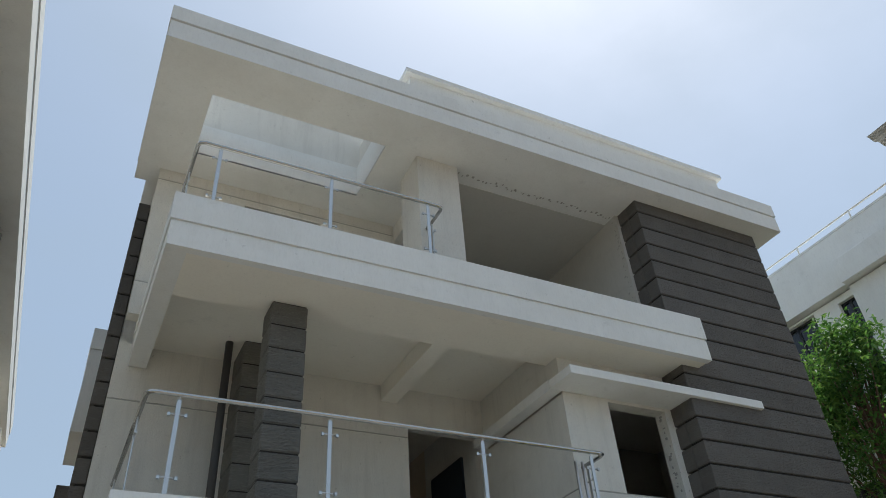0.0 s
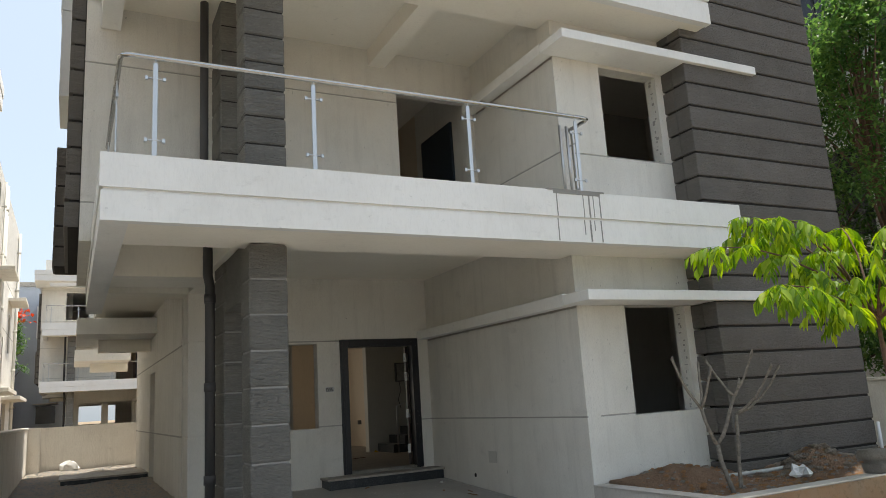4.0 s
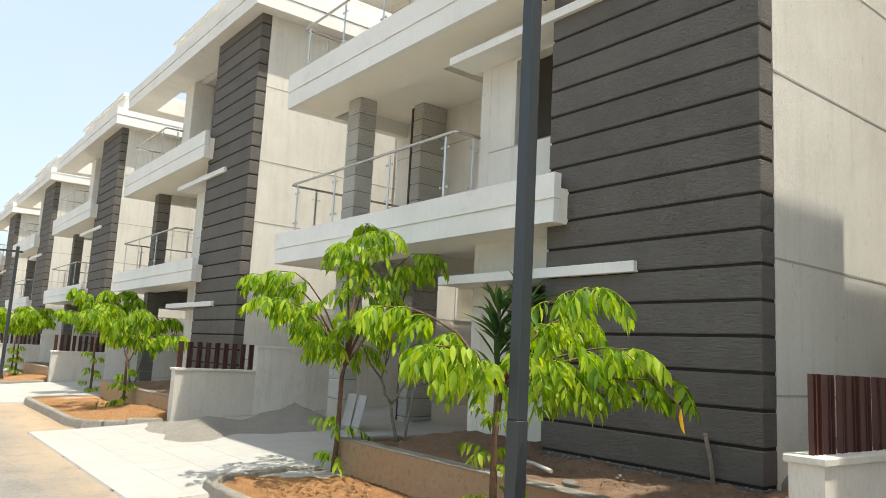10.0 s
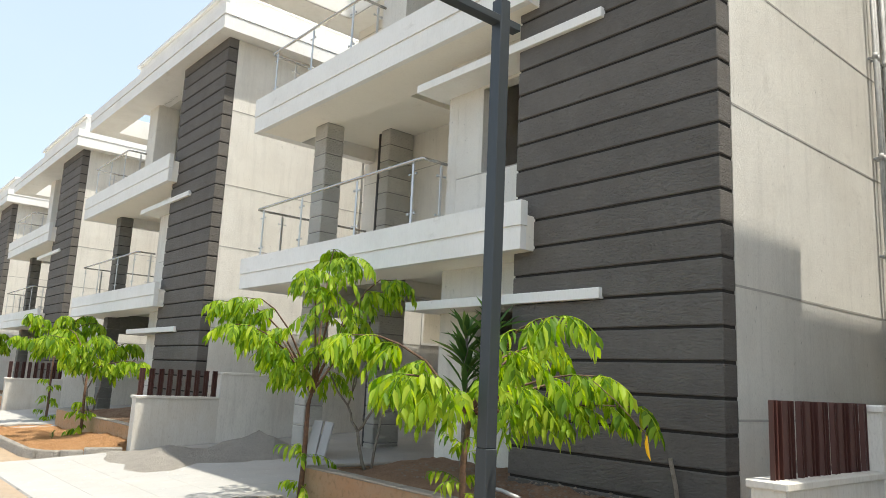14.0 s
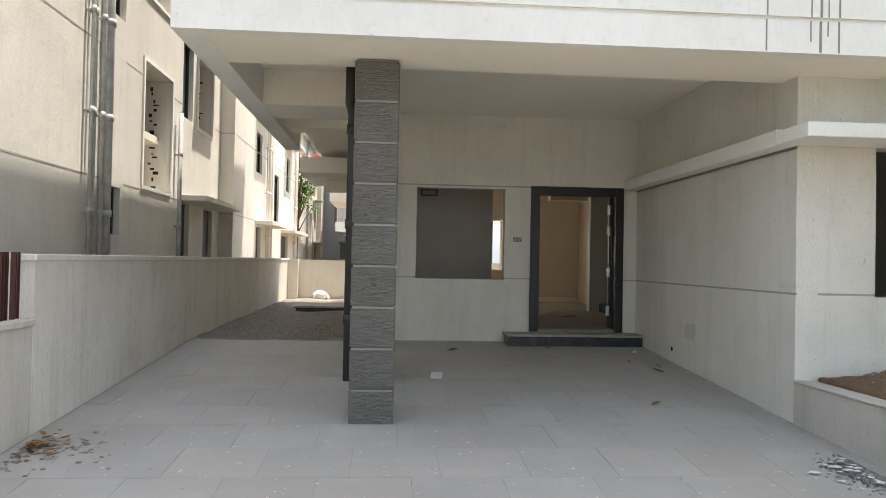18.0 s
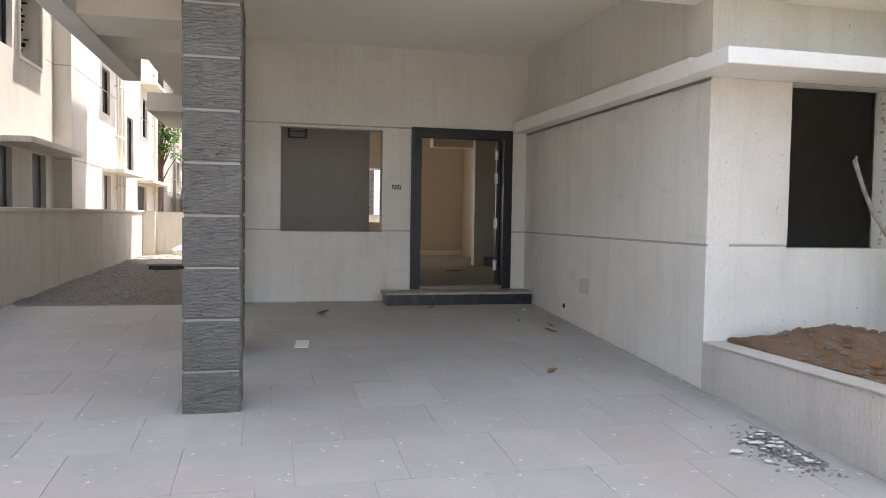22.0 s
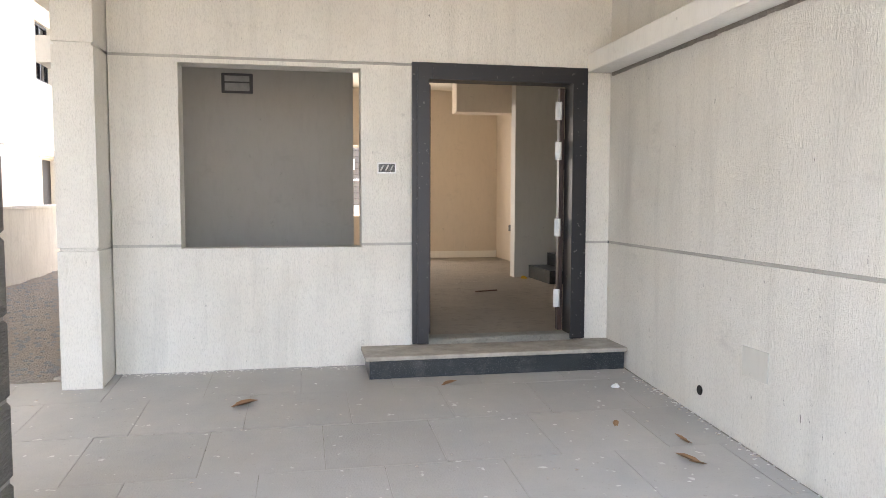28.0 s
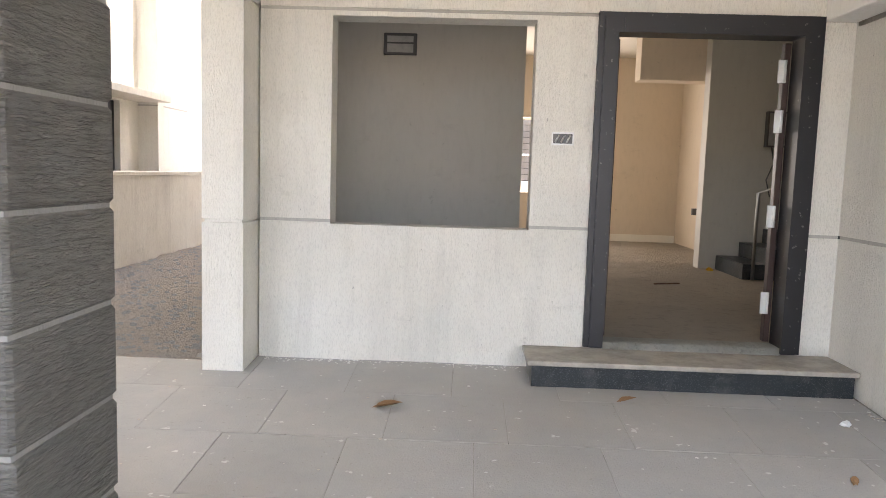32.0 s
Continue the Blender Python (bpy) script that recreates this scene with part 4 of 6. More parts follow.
# ---- entrance: door, step, room ----
def front_door():
    d = thing("front_door", (5.015, DOOR_Y + 0.05, INSIDE), "open black-framed front door with white steel hinges", "door", kind="structure")
    bm = bmesh.new()
    y0, y1 = DOOR_Y - 0.035, DOOR_Y + 0.13
    for a, b, z0, z1 in ((4.34, 4.46, INSIDE, 2.875), (5.57, 5.69, INSIDE, 2.875), (4.46, 5.57, 2.755, 2.875)):
        box(bm, a, b, y0, y1, z0, z1)
        box(bm, a + (0.035 if a < 5 else 0.0), b - (0.035 if a > 5 else 0), y0 - 0.012, y0, z0, z1 - 0.035 if a < 4.4 or a > 5.5 else z1 - 0.035)
    part("door_frame", bm, FRAME, d)
    bm = bmesh.new()
    box(bm, 4.46, 5.57, DOOR_Y - 0.03, DOOR_Y + 0.13, INSIDE - 0.015, INSIDE + 0.035)
    part("threshold", bm, THRESHOLD, d, "dusty pale threshold strip")
    for x0, x1 in ((4.465, 4.505), (5.53, 5.568)):
        bm = bmesh.new()
        box(bm, x0, x1, DOOR_Y + 0.135, DOOR_Y + (0.62 if x0 < 5 else 0.19), INSIDE + 0.04, 2.745)
        rounded(bm, 0.004)
        part("door_leaf", bm, LEAF_DOOR, d, "dark wooden door leaf folded inward")
    bm = bmesh.new()
    box(bm, -0.022, 0.022, -0.004, 0.0, -0.07, 0.07)
    tube(bm, [(0.022, -0.006, -0.07), (0.022, -0.006, 0.07)], 0.008, 8)
    me = mesh_of(bm, "hinge", HINGE)
    for z in (1.10, 1.66, 2.26, 2.57):
        piece("hinge", me, d, (5.515, DOOR_Y + 0.132, z))
        piece("hinge", me, d, (4.465, DOOR_Y + 0.128, z), 0, (0.35, 1, 1))


def granite_step():
    s = thing("door_step", (4.88, 11.3, floor_z(11.2)), "black granite door step with a dusty top", "step")
    bm = bmesh.new()
    box(bm, 3.99, 5.87, 11.17, DOOR_Y - 0.002, floor_z(11.0) - 0.03, 0.765)
    part("riser", bm, GRANITE, s)
    bm = bmesh.new()
    box(bm, 3.96, 5.885, 11.14, DOOR_Y - 0.002, 0.765, 0.795)
    rounded(bm, 0.004)
    part("tread", bm, DUSTY, s)


front_door()
granite_step()

# room seen through door and window
bm = bmesh.new()
box(bm, SIDE_L + 0.2, SIDE_R - 0.2, DOOR_Y + 0.2, BACK_Y - 0.2, INSIDE - 0.1, INSIDE)
single("room_floor", bm, ROOM_FLOOR, "dusty grey floor of the empty room", "floor", kind="structure")
bm = bmesh.new()
pierced(bm, "y", 19.4, 19.5, SIDE_L + 0.2, 7.2, INSIDE, CEIL, [(2.3, 5.16, 1.58, 2.83)])
single("wall_room_back", bm, ROOM, "warm tan room wall with a window opening", "wall", kind="structure")
bm = bmesh.new()
box(bm, 5.68, 7.1, 16.3, 16.6, 3.10, CEIL - 0.012)
single("room_beam", bm, ROOM, "tan dropped beam under the ceiling", "beam", kind="structure")
bm = bmesh.new()
pierced(bm, "x", 7.1, 7.2, 16.1, 19.4, INSIDE, CEIL)
single("wall_room_side", bm, ROOM, "warm tan room wall return", "wall", kind="structure")
bm = bmesh.new()
pierced(bm, "y", 15.9, 16.1, 6.42, SIDE_R - 0.2, INSIDE, CEIL)
single("wall_stair", bm, PUTTY, "grey wall behind the stair", "wall", kind="structure")
bm = bmesh.new()
box(bm, 4.0, 7.09, 19.375, 19.4, INSIDE, INSIDE + 0.12)
single("baseboard", bm, SOFFIT, "pale skirting along the room wall", "skirting", kind="structure")
bm = bmesh.new()
pierced(bm, "y", WIN_WALL_Y, WIN_WALL_Y + 0.12, SIDE_L + 0.2, 4.03, INSIDE, CEIL)
single("wall_partition", bm, PUTTY, "smooth grey putty partition behind the open window", "wall", kind="structure")
bm = bmesh.new()
box(bm, SIDE_L + 0.2, SIDE_R - 0.2, DOOR_Y + 0.2, BACK_Y - 0.2, CEIL - 0.012, CEIL - 0.004)
single("ceiling_room", bm, SOFFIT, "plain room ceiling", "ceiling", kind="structure")


def stair():
    s = thing("staircase", (7.3, 15.4, INSIDE), "dark granite stair with a steel hand rail", "stairs")
    for k in range(6):
        bm = bmesh.new()
        box(bm, 6.62 + 0.27 * k, 8.6, 15.0, 15.88, INSIDE + 0.17 * k, INSIDE + 0.17 * (k + 1))
        part("tread", bm, GRANITE, s)
    bm = bmesh.new()
    tube(bm, [(6.72, 14.97, INSIDE), (6.72, 14.97, INSIDE + 0.95), (6.9, 14.97, INSIDE + 1.02), (8.2, 14.97, INSIDE + 1.9)], 0.02)
    part("hand_rail", bm, STEEL, s)


stair()


def fuse_box():
    w = WIN_WALL_Y
    d = thing("fuse_box", (FUSE_X + 0.14, w - 0.03, FUSE_Z - 0.18), "grey recessed fuse box set in the putty wall", "fuse box")
    bm = bmesh.new()
    box(bm, FUSE_X, FUSE_X + 0.28, w - 0.03, w + 0.0, FUSE_Z - 0.18, FUSE_Z)
    rounded(bm, 0.006)
    part("case", bm, PLASTIC, d)
    bm = bmesh.new()
    box(bm, FUSE_X + 0.03, FUSE_X + 0.25, w - 0.036, w - 0.03, FUSE_Z - 0.075, FUSE_Z - 0.025)
    box(bm, FUSE_X + 0.03, FUSE_X + 0.25, w - 0.034, w - 0.03, FUSE_Z - 0.16, FUSE_Z - 0.09)
    part("cover", bm, PIPE_GREY, d)


fuse_box()


def switch_box(x, y, z):
    s = thing("switch_box", (x, y, z), "open metal switch box with loose wires", "switch")
    bm = bmesh.new()
    for a, b, c, d in ((-0.068, 0.068, 0.030, 0.040), (-0.068, 0.068, -0.040, -0.030), (-0.068, -0.060, -0.03, 0.03), (0.060, 0.068, -0.03, 0.03)):
        box(bm, x + a, x + b, y - 0.006, y + 0.0, z + c, z + d)
    part("rim", bm, HINGE, s)
    bm = bmesh.new()
    box(bm, x - 0.060, x + 0.060, y - 0.003, y, z - 0.030, z + 0.030)
    part("inside", bm, PLASTIC, s)
    bm = bmesh.new()
    for k in (-0.035, 0.0, 0.035):
        tube(bm, [(x + k - 0.01, y - 0.004, z - 0.022), (x + k, y - 0.016, z), (x + k + 0.012, y - 0.004, z + 0.02)], 0.006, 6)
    part("wire", bm, HINGE, s)


switch_box(4.155, DOOR_Y, 2.107)
bm = bmesh.new()
box(bm, -0.006, 0.0, -0.11, 0.11, -0.08, 0.08)
vent = new("wall_plate", mesh_of(bm, "wall_plate", PUTTY))
vent.location = (BLOCK_X, 9.61, 1.013)
tagged(vent, "square grey cover plate on the porch wall", "cover plate")
bm = bmesh.new()
tube(bm, [(BLOCK_X - 0.004, 10.15, 0.735), (BLOCK_X + 0.0, 10.15, 0.735)], 0.03, 12)
single("wall_hole", bm, JOINT_DARK, "small round pipe hole low on the porch wall", "pipe hole")


# ---- ground ----
bm = bmesh.new()
bmesh.ops.create_grid(bm, x_segments=2, y_segments=2, size=900)
bmesh.ops.translate(bm, vec=(0, 0, -0.02), verts=bm.verts[:])
ground = new("ground", mesh_of(bm, "ground", FIELD))
tagged(ground, "dry open ground reaching the horizon", "ground", kind="structure")


def sheet(name, x0, x1, y0, y1, step, height, mat, label, category):
    """A gently uneven ground sheet with skirts down its edges."""
    nx, ny = max(1, int((x1 - x0) / step)), max(1, int((y1 - y0) / step))
    verts, faces = [], []
    for j in range(ny + 1):
        for i in range(nx + 1):
            x, y = x0 + (x1 - x0) * i / nx, y0 + (y1 - y0) * j / ny
            verts.append((x, y, height(x, y)))
    for j in range(ny):
        for i in range(nx):
            a = j * (nx + 1) + i
            faces.append((a, a + 1, a + nx + 2, a + nx + 1))
    rim = [i for i in range(nx + 1)] + [j * (nx + 1) + nx for j in range(1, ny + 1)] + [ny * (nx + 1) + i for i in range(nx - 1, -1, -1)] + [j * (nx + 1) for j in range(ny - 1, 0, -1)]
    start = len(verts)
    verts += [(verts[k][0], verts[k][1], -0.3) for k in rim]
    n = len(rim)
    for k in range(n):
        faces.append((rim[(k + 1) % n], rim[k], start + k, start + (k + 1) % n))
    me = bpy.data.meshes.new(name)
    me.from_pydata(verts, [], faces)
    me.materials.append(mat)
    for p in me.polygons:
        p.use_smooth = True
    return tagged(new(name, me), label, category, kind="structure")


def lumps(x, y, size, amount):
    return noise.noise(Vector((x * size, y * size, 3.1))) * amount + noise.noise(Vector((x * size * 3.7, y * size * 3.7, 7.7))) * amount * 0.4


sheet("plot_ground", -76, 45, 5.0, 85, 12, lambda x, y: 0.24, FIELD, "bare dry ground between and behind the houses", "ground")
sheet("road", -70, 45, -9, 3.86, 0.6, lambda x, y: 0.13 + lumps(x, y, 0.6, 0.008), ROAD, "dusty grey road with drifts of tan sand", "road")


WALL_X = -0.345
PLANT_X, PLANT_Y, BED = 5.93, 5.47, 0.715


def boundary(ox, oy, label):
    """The boundary wall left of a house: high part, low part with a coping, and brown pickets."""
    w = thing("boundary_wall", (WALL_X - 0.1 + ox, 12.0 + oy, 0.2), label, "boundary wall", "boundary walls", kind="structure")
    x0, x1 = WALL_X - 0.22 + ox, WALL_X + ox
    bm = bmesh.new()
    box(bm, x0, x1, 6.97 + oy, 21.0 + oy, -0.1, 1.72)
    part("high_wall", bm, BOUNDARY, w)
    bm = bmesh.new()
    box(bm, x0 - 0.03, x1 + 0.02, 6.95 + oy, 21.0 + oy, 1.72, 1.775)
    rounded(bm, 0.008)
    part("coping", bm, BOUNDARY, w)
    bm = bmesh.new()
    box(bm, x0 - 0.01, x1 - 0.005, 5.36 + oy, 6.97 + oy, -0.1, 1.23)
    part("low_wall", bm, LOW_WALL, w)
    bm = bmesh.new()
    box(bm, x0 - 0.035, x1 + 0.02, 5.33 + oy, 6.97 + oy, 1.23, 1.285)
    rounded(bm, 0.01)
    part("coping", bm, LOW_WALL, w)
    bm = bmesh.new()
    for a, b, c, d in ((-0.05, 0.05, -0.004, 0.004), (-0.05, -0.042, -0.03, -0.004), (0.042, 0.05, -0.03, -0.004), (-0.008, 0.008, -0.025, -0.004)):
        box(bm, a, b, c, d, 0, 0.50)
    me = mesh_of(bm, "picket", PICKET)
    for k in range(9):
        piece("picket", me, w, ((x0 + x1) / 2, 5.45 + oy + 0.178 * k, 1.285), math.pi / 2 + 0.12 * ((k * 7) % 3 - 1))
    return w


def mound(x, y):
    """Earth banked against the house wall in the first bed."""
    return 0.17 * math.exp(-((x - 6.8) ** 2 / 0.3 + (y - 7.0) ** 2 / 0.10)) + 0.22 * math.exp(-((x - 8.9) ** 2 / 0.25 + (y - 6.75) ** 2 / 0.08))


def planter(ox, oy, mat, label, soil_mat):
    """A raised bed in front of the clad pier, with a low rendered wall round it."""
    right = WALL_X - 0.23 + PITCH
    rim, skew, bed = (0.778, 0.05, BED) if ox == 0 else (0.685, 0.05, BED - 0.07)
    wide = 0.0 if ox == 0 else -0.28
    p = thing("planter_bed", (PLANT_X + 2 + ox, PLANT_Y + 0.6 + oy, 0.2), label, "planter", "raised planter beds")
    bm = bmesh.new()
    box(bm, PLANT_X + ox + wide, PLANT_X + 0.18 + ox + wide, PLANT_Y + 0.012 + oy, FRONT_Y - 0.003 + oy, 0.0, rim)
    tidy(bm)
    for v in bm.verts:
        v.co.x -= skew * max(0.0, v.co.y - oy - PLANT_Y) / 1.9
    part("planter_wall", bm, mat, p)
    bm = bmesh.new()
    pierced(bm, "y", PLANT_Y + oy, PLANT_Y + 0.0119 + oy, PLANT_X + ox + wide, PLANT_X + 0.1801 + ox + wide, 0.0, rim)
    box(bm, PLANT_X + 0.1801 + ox + wide, right + ox, PLANT_Y + oy, PLANT_Y + 0.18 + oy, 0.0, rim)
    tidy(bm)
    # The front face is brighter and more orange than the first bed's side.
    part("planter_wall", bm, RENDERED, p)
    bm = bmesh.new()
    box(bm, PLANT_X - 0.008 + ox + wide, PLANT_X + 0.185 + ox + wide, PLANT_Y + 0.185 + oy, FRONT_Y - 0.004 + oy, rim, rim + 0.02)
    box(bm, PLANT_X - 0.008 + ox + wide, right + ox, PLANT_Y - 0.008 + oy, PLANT_Y + 0.185 + oy, rim, rim + 0.02)
    tidy(bm)
    rounded(bm, 0.006)
    for v in bm.verts:
        v.co.x -= skew * max(0.0, v.co.y - oy - PLANT_Y) / 1.9
    part("coping", bm, CONCRETE if ox else BED_WALL, p)
    soil = sheet("planter_soil", PLANT_X + 0.17 + ox + wide, right + ox, PLANT_Y + 0.17 + oy, FRONT_Y - 0.01 + oy, 0.07, lambda x, y: bed + mound(x, y) + (0.07 if ox == 0 else 0.12) * max(0.0, (y - oy - PLANT_Y - 0.5) / 1.2) + lumps(x, y, 1.6, 0.05) + lumps(x, y, 7.0, 0.03), soil_mat, "loose brown soil and rubble filling the planter", "soil")
    return p


def kerb_run(points, group, label):
    """Kerb stones set end to end along a bent line."""
    k = thing("kerb", (*points[0][:2], 0.1), label, "kerb", group, kind="structure")
    total = []
    for a, b in zip(points, points[1:]):
        a, b = Vector(a), Vector(b)
        n = max(1, round((b - a).length / 0.62))
        for i in range(n):
            total.append((a.lerp(b, i / n), a.lerp(b, (i + 1) / n)))
    for a, b in total:
        d = b - a
        bm = bmesh.new()
        long = d.length
        box(bm, -long / 2 + 0.006, long / 2 - 0.006, -0.095, 0.085, -0.2, 0.012)
        for v in bm.verts:
            if v.co.z > -0.01 and v.co.y < 0:
                v.co.y += 0.05
        rounded(bm, 0.016)
        bmesh.ops.transform(bm, matrix=Matrix.Translation((a + b) / 2) @ Matrix.Rotation(math.atan2(d.y, d.x), 4, "Z"), verts=bm.verts[:])
        part("kerb_stone", bm, CONCRETE, k)


def verge(ox, oy, red=True):
    """The strip of red soil between a planter and the road, ringed by a kerb."""
    left, right, front = 5.88 + ox - (0.75 if ox else 0.0), WALL_X - 0.12 + PITCH + ox, 3.90 + oy
    z = 0.27
    if ox:
        front = 3.84 + oy
        line = [(left + 0.20, PLANT_Y - 0.05 + oy, z + 0.04), (left + 0.12, 4.75 + oy, z + 0.02), (left + 0.24, front + 0.28, z), (left + 0.45, front + 0.06, z), (left + 0.9, front, z), (right - 0.85, front, z), (right - 0.45, front + 0.12, z), (right - 0.22, front + 0.42, z), (right - 0.15, front + 0.80, z + 0.02), (right - 0.08, 5.28 + oy, z + 0.08)]
    else:
        line = [(PLANT_X + 0.05, PLANT_Y - 0.05, z + 0.10), (left + 0.20, 5.0, z + 0.06), (left + 0.20, 4.35, z + 0.03), (left + 0.26, front + 0.28, z), (left + 0.42, front + 0.06, z), (left + 0.9, front, z), (right - 1.15, front + 0.25, z), (right - 0.75, front + 0.42, z), (right - 0.42, front + 0.85, z + 0.02), (right - 0.02, 5.25, z + 0.10)]
    kerb_run(line, "verge kerbs", "weathered concrete kerb round the soil verge")

    def top(x, y):
        high = 0.225 + 0.05 * (y - 3.7 - oy) / 1.5 + 0.16 * max(0.0, min(1.0, (x - left - 2.2) / 2.5)) * max(0.0, (y - oy - 4.5)) + lumps(x, y, 1.8, 0.035) + lumps(x, y, 8.0, 0.012) + lumps(x, y, 21.0, 0.006)
        edge = front + (0.0 if ox else 0.25 * max(0.0, min(1.0, (x - left - 0.9) / (right - left - 2.05))))
        return high - 0.25 * max(0.0, min(1.0, (edge + 0.06 - y) / 0.06))

    sheet("verge_soil", left + 0.06, right - 0.40, front + 0.42, PLANT_Y + 0.02 + oy, 0.06, top, RED_SOIL, "bare red soil with clods and dry leaves", "soil")
    sheet("verge_soil", left + 0.45, right - (0.62 if ox else 1.05), front + 0.02, front + 0.43, 0.06, top, RED_SOIL, "bare red soil with clods and dry leaves", "soil")
    sheet("verge_soil", right - 0.41, right - (0.16 if ox else 0.05), front + (0.5 if ox else 1.15), PLANT_Y + 0.02 + oy, 0.06, top, RED_SOIL, "bare red soil with clods and dry leaves", "soil")


def driveway_bed(ox, oy):
    """The bedding under the driveway tiles, sloping up to the door."""
    sheet("driveway", WALL_X + ox - 0.0, PLANT_X + 0.02 + ox, 3.0 + oy, 11.45 + oy, 0.35, lambda x, y: floor_z(y - oy) + 0.0003, GROUT, "cement bedding of the tiled driveway", "driveway")


TILE_W, TILE_D = 0.61, 0.61


def tile_rows():
    for j in range(15):
        y = 3.02 + TILE_D * j
        shift = (0.0, 0.29, 0.12, 0.41, 0.2)[j % 5]
        x = WALL_X + 0.01 - shift
        while x < PLANT_X:
            a, b = max(x, WALL_X + 0.012), min(x + TILE_W, BLOCK_X - 0.012 if y > FRONT_Y - 0.4 else PLANT_X - 0.01)
            if b - a > 0.06 and not (y + TILE_D / 2 > 11.5):
                yield a, b, y
            x += TILE_W


def tiles_here():
    floor = thing("paving", (3, 7, 0.3), "grey stone tiles of the porch and driveway", "paving", kind="structure")
    rnd = random.Random(11)
    meshes = {}
    for a, b, y in tile_rows():
        key = round(b - a, 2)
        if key not in meshes:
            bm = bmesh.new()
            box(bm, -key / 2 + 0.0016, key / 2 - 0.0016, -TILE_D / 2 + 0.0008, TILE_D / 2 - 0.0008, -0.02, 0.003)
            rounded(bm, 0.0008)
            meshes[key] = mesh_of(bm, "tile", TILE)
        ob = piece("tile", meshes[key], floor, ((a + b) / 2, y + TILE_D / 2, floor_z(y + TILE_D / 2) + rnd.uniform(-0.001, 0.001)))
        slope = math.atan2(floor_z(y + TILE_D) - floor_z(y), TILE_D)
        ob.rotation_euler = (slope + rnd.uniform(-0.002, 0.002), rnd.uniform(-0.002, 0.002), 0)


def tiles_far(ox, oy):
    bm = bmesh.new()
    for a, b, y in tile_rows():
        z0, z1 = floor_z(y), floor_z(y + TILE_D)
        v = box(bm, a + 0.0015 + ox, b - 0.0015 + ox, y + 0.0015 + oy, y + TILE_D - 0.0015 + oy, 0, 1)
        for q in v:
            zz = z0 if q.co.y < y + 0.3 + oy else z1
            q.co.z = zz + 0.004 if q.co.z > 0.5 else zz - 0.02
    single("paving", bm, TILE, "grey stone driveway tiles under dust", "paving", kind="structure")


rows = [(0, 0.0)] + [(-PITCH * k, ROW_DY * k) for k in (1, 2, 3, 4)]
for ox, oy in rows:
    near = ox > -13
    boundary(ox, oy, "cream boundary wall with coping and brown metal pickets")
    planter(ox, oy, BED_WALL if ox == 0 else RENDERED, "raised bed with a low rendered wall, full of loose soil", BROWN_SOIL)
    verge(ox, oy)
    driveway_bed(ox, oy)
    if ox:
        tiles_far(ox, oy)
boundary(PITCH, 0, "cream boundary wall with coping and brown metal pickets")

def yard_z(x, y):
    return 0.655 + 0.007 * (y - 11.4) + lumps(x, y, 2.2, 0.03)


# rubble yard along the side of the house and its rear wall
sheet("side_yard", WALL_X - 0.01, SIDE_L + 0.05, 11.42, 21.0, 0.1, lambda x, y: yard_z(x, y) + lumps(x, y, 9, 0.012), SIDE_SOIL, "grey rubble and soil in the side yard", "yard")
sheet("side_yard", WALL_X - PITCH, SIDE_L - PITCH + 0.05, 12.0 + ROW_DY, 21.0, 0.4, lambda x, y: 0.60, SIDE_SOIL, "grey rubble and soil in the side yard", "yard")
sheet("side_yard", SIDE_R - PITCH, WALL_X - 0.2, 7.3, 24, 0.4, lambda x, y: 0.62 + lumps(x, y, 2.2, 0.03), SIDE_SOIL, "bare soil between house and boundary wall", "yard")
sheet("side_yard", SIDE_R, WALL_X - 0.2 + PITCH, 7.3, 24, 0.4, lambda x, y: 0.62 + lumps(x, y, 2.2, 0.03), SIDE_SOIL, "bare soil between house and boundary wall", "yard")
bm = bmesh.new()
box(bm, WALL_X - 0.9, SIDE_L + 6.0, 21.0, 21.2, 0.0, 1.75)
single("rear_wall", bm, BOUNDARY, "cream rear boundary wall", "boundary wall", kind="structure")
bm = bmesh.new()
box(bm, WALL_X + 0.004, WALL_X + 0.27, 20.8, 20.996, 0.5, 1.76)
single("wall_pier", bm, BOUNDARY, "sunlit end pier of the boundary wall", "wall pier", kind="structure")


def side_step():
    s = thing("side_step", (1.1, 17.2, 0.66), "low plinth with granite edge by the side door", "step")
    bm = bmesh.new()
    box(bm, 0.42, SIDE_L - 0.01, 16.62, 17.9, 0.4, 0.755)
    part("riser", bm, GRANITE, s)
    bm = bmesh.new()
    box(bm, 0.39, SIDE_L - 0.01, 16.59, 17.93, 0.755, 0.79)
    part("tread", bm, DUSTY, s)


side_step()
tiles_here()


# ---- trees and plants ----
def leaf(bm, base, way, up, long, wide, droop):
    """One leaf, folded along its rib and drooping to its tip."""
    way = way.normalized()
    side = way.cross(up)
    if side.length < 0.05:
        side = way.cross(Vector((1, 0.3, 0)))
    side.normalize()
    nrm = side.cross(way).normalized()
    mid = []
    for s in (0.0, 0.35, 0.7, 1.0):
        mid.append(base + way * (long * s) + Vector((0, 0, -1)) * (droop * long * s * s))
    rib = [bm.verts.new(p) for p in mid]
    lift = nrm * wide * 0.22
    l1, l2 = bm.verts.new(mid[1] + side * wide * 0.5 + lift), bm.verts.new(mid[2] + side * wide * 0.42 + lift)
    r1, r2 = bm.verts.new(mid[1] - side * wide * 0.5 + lift), bm.verts.new(mid[2] - side * wide * 0.42 + lift)
    for f in ((rib[0], l1, rib[1]), (rib[1], l1, l2, rib[2]), (rib[2], l2, rib[3]), (rib[0], rib[1], r1), (rib[1], rib[2], r2, r1), (rib[2], rib[3], r2)):
        bm.faces.new(f).smooth = True


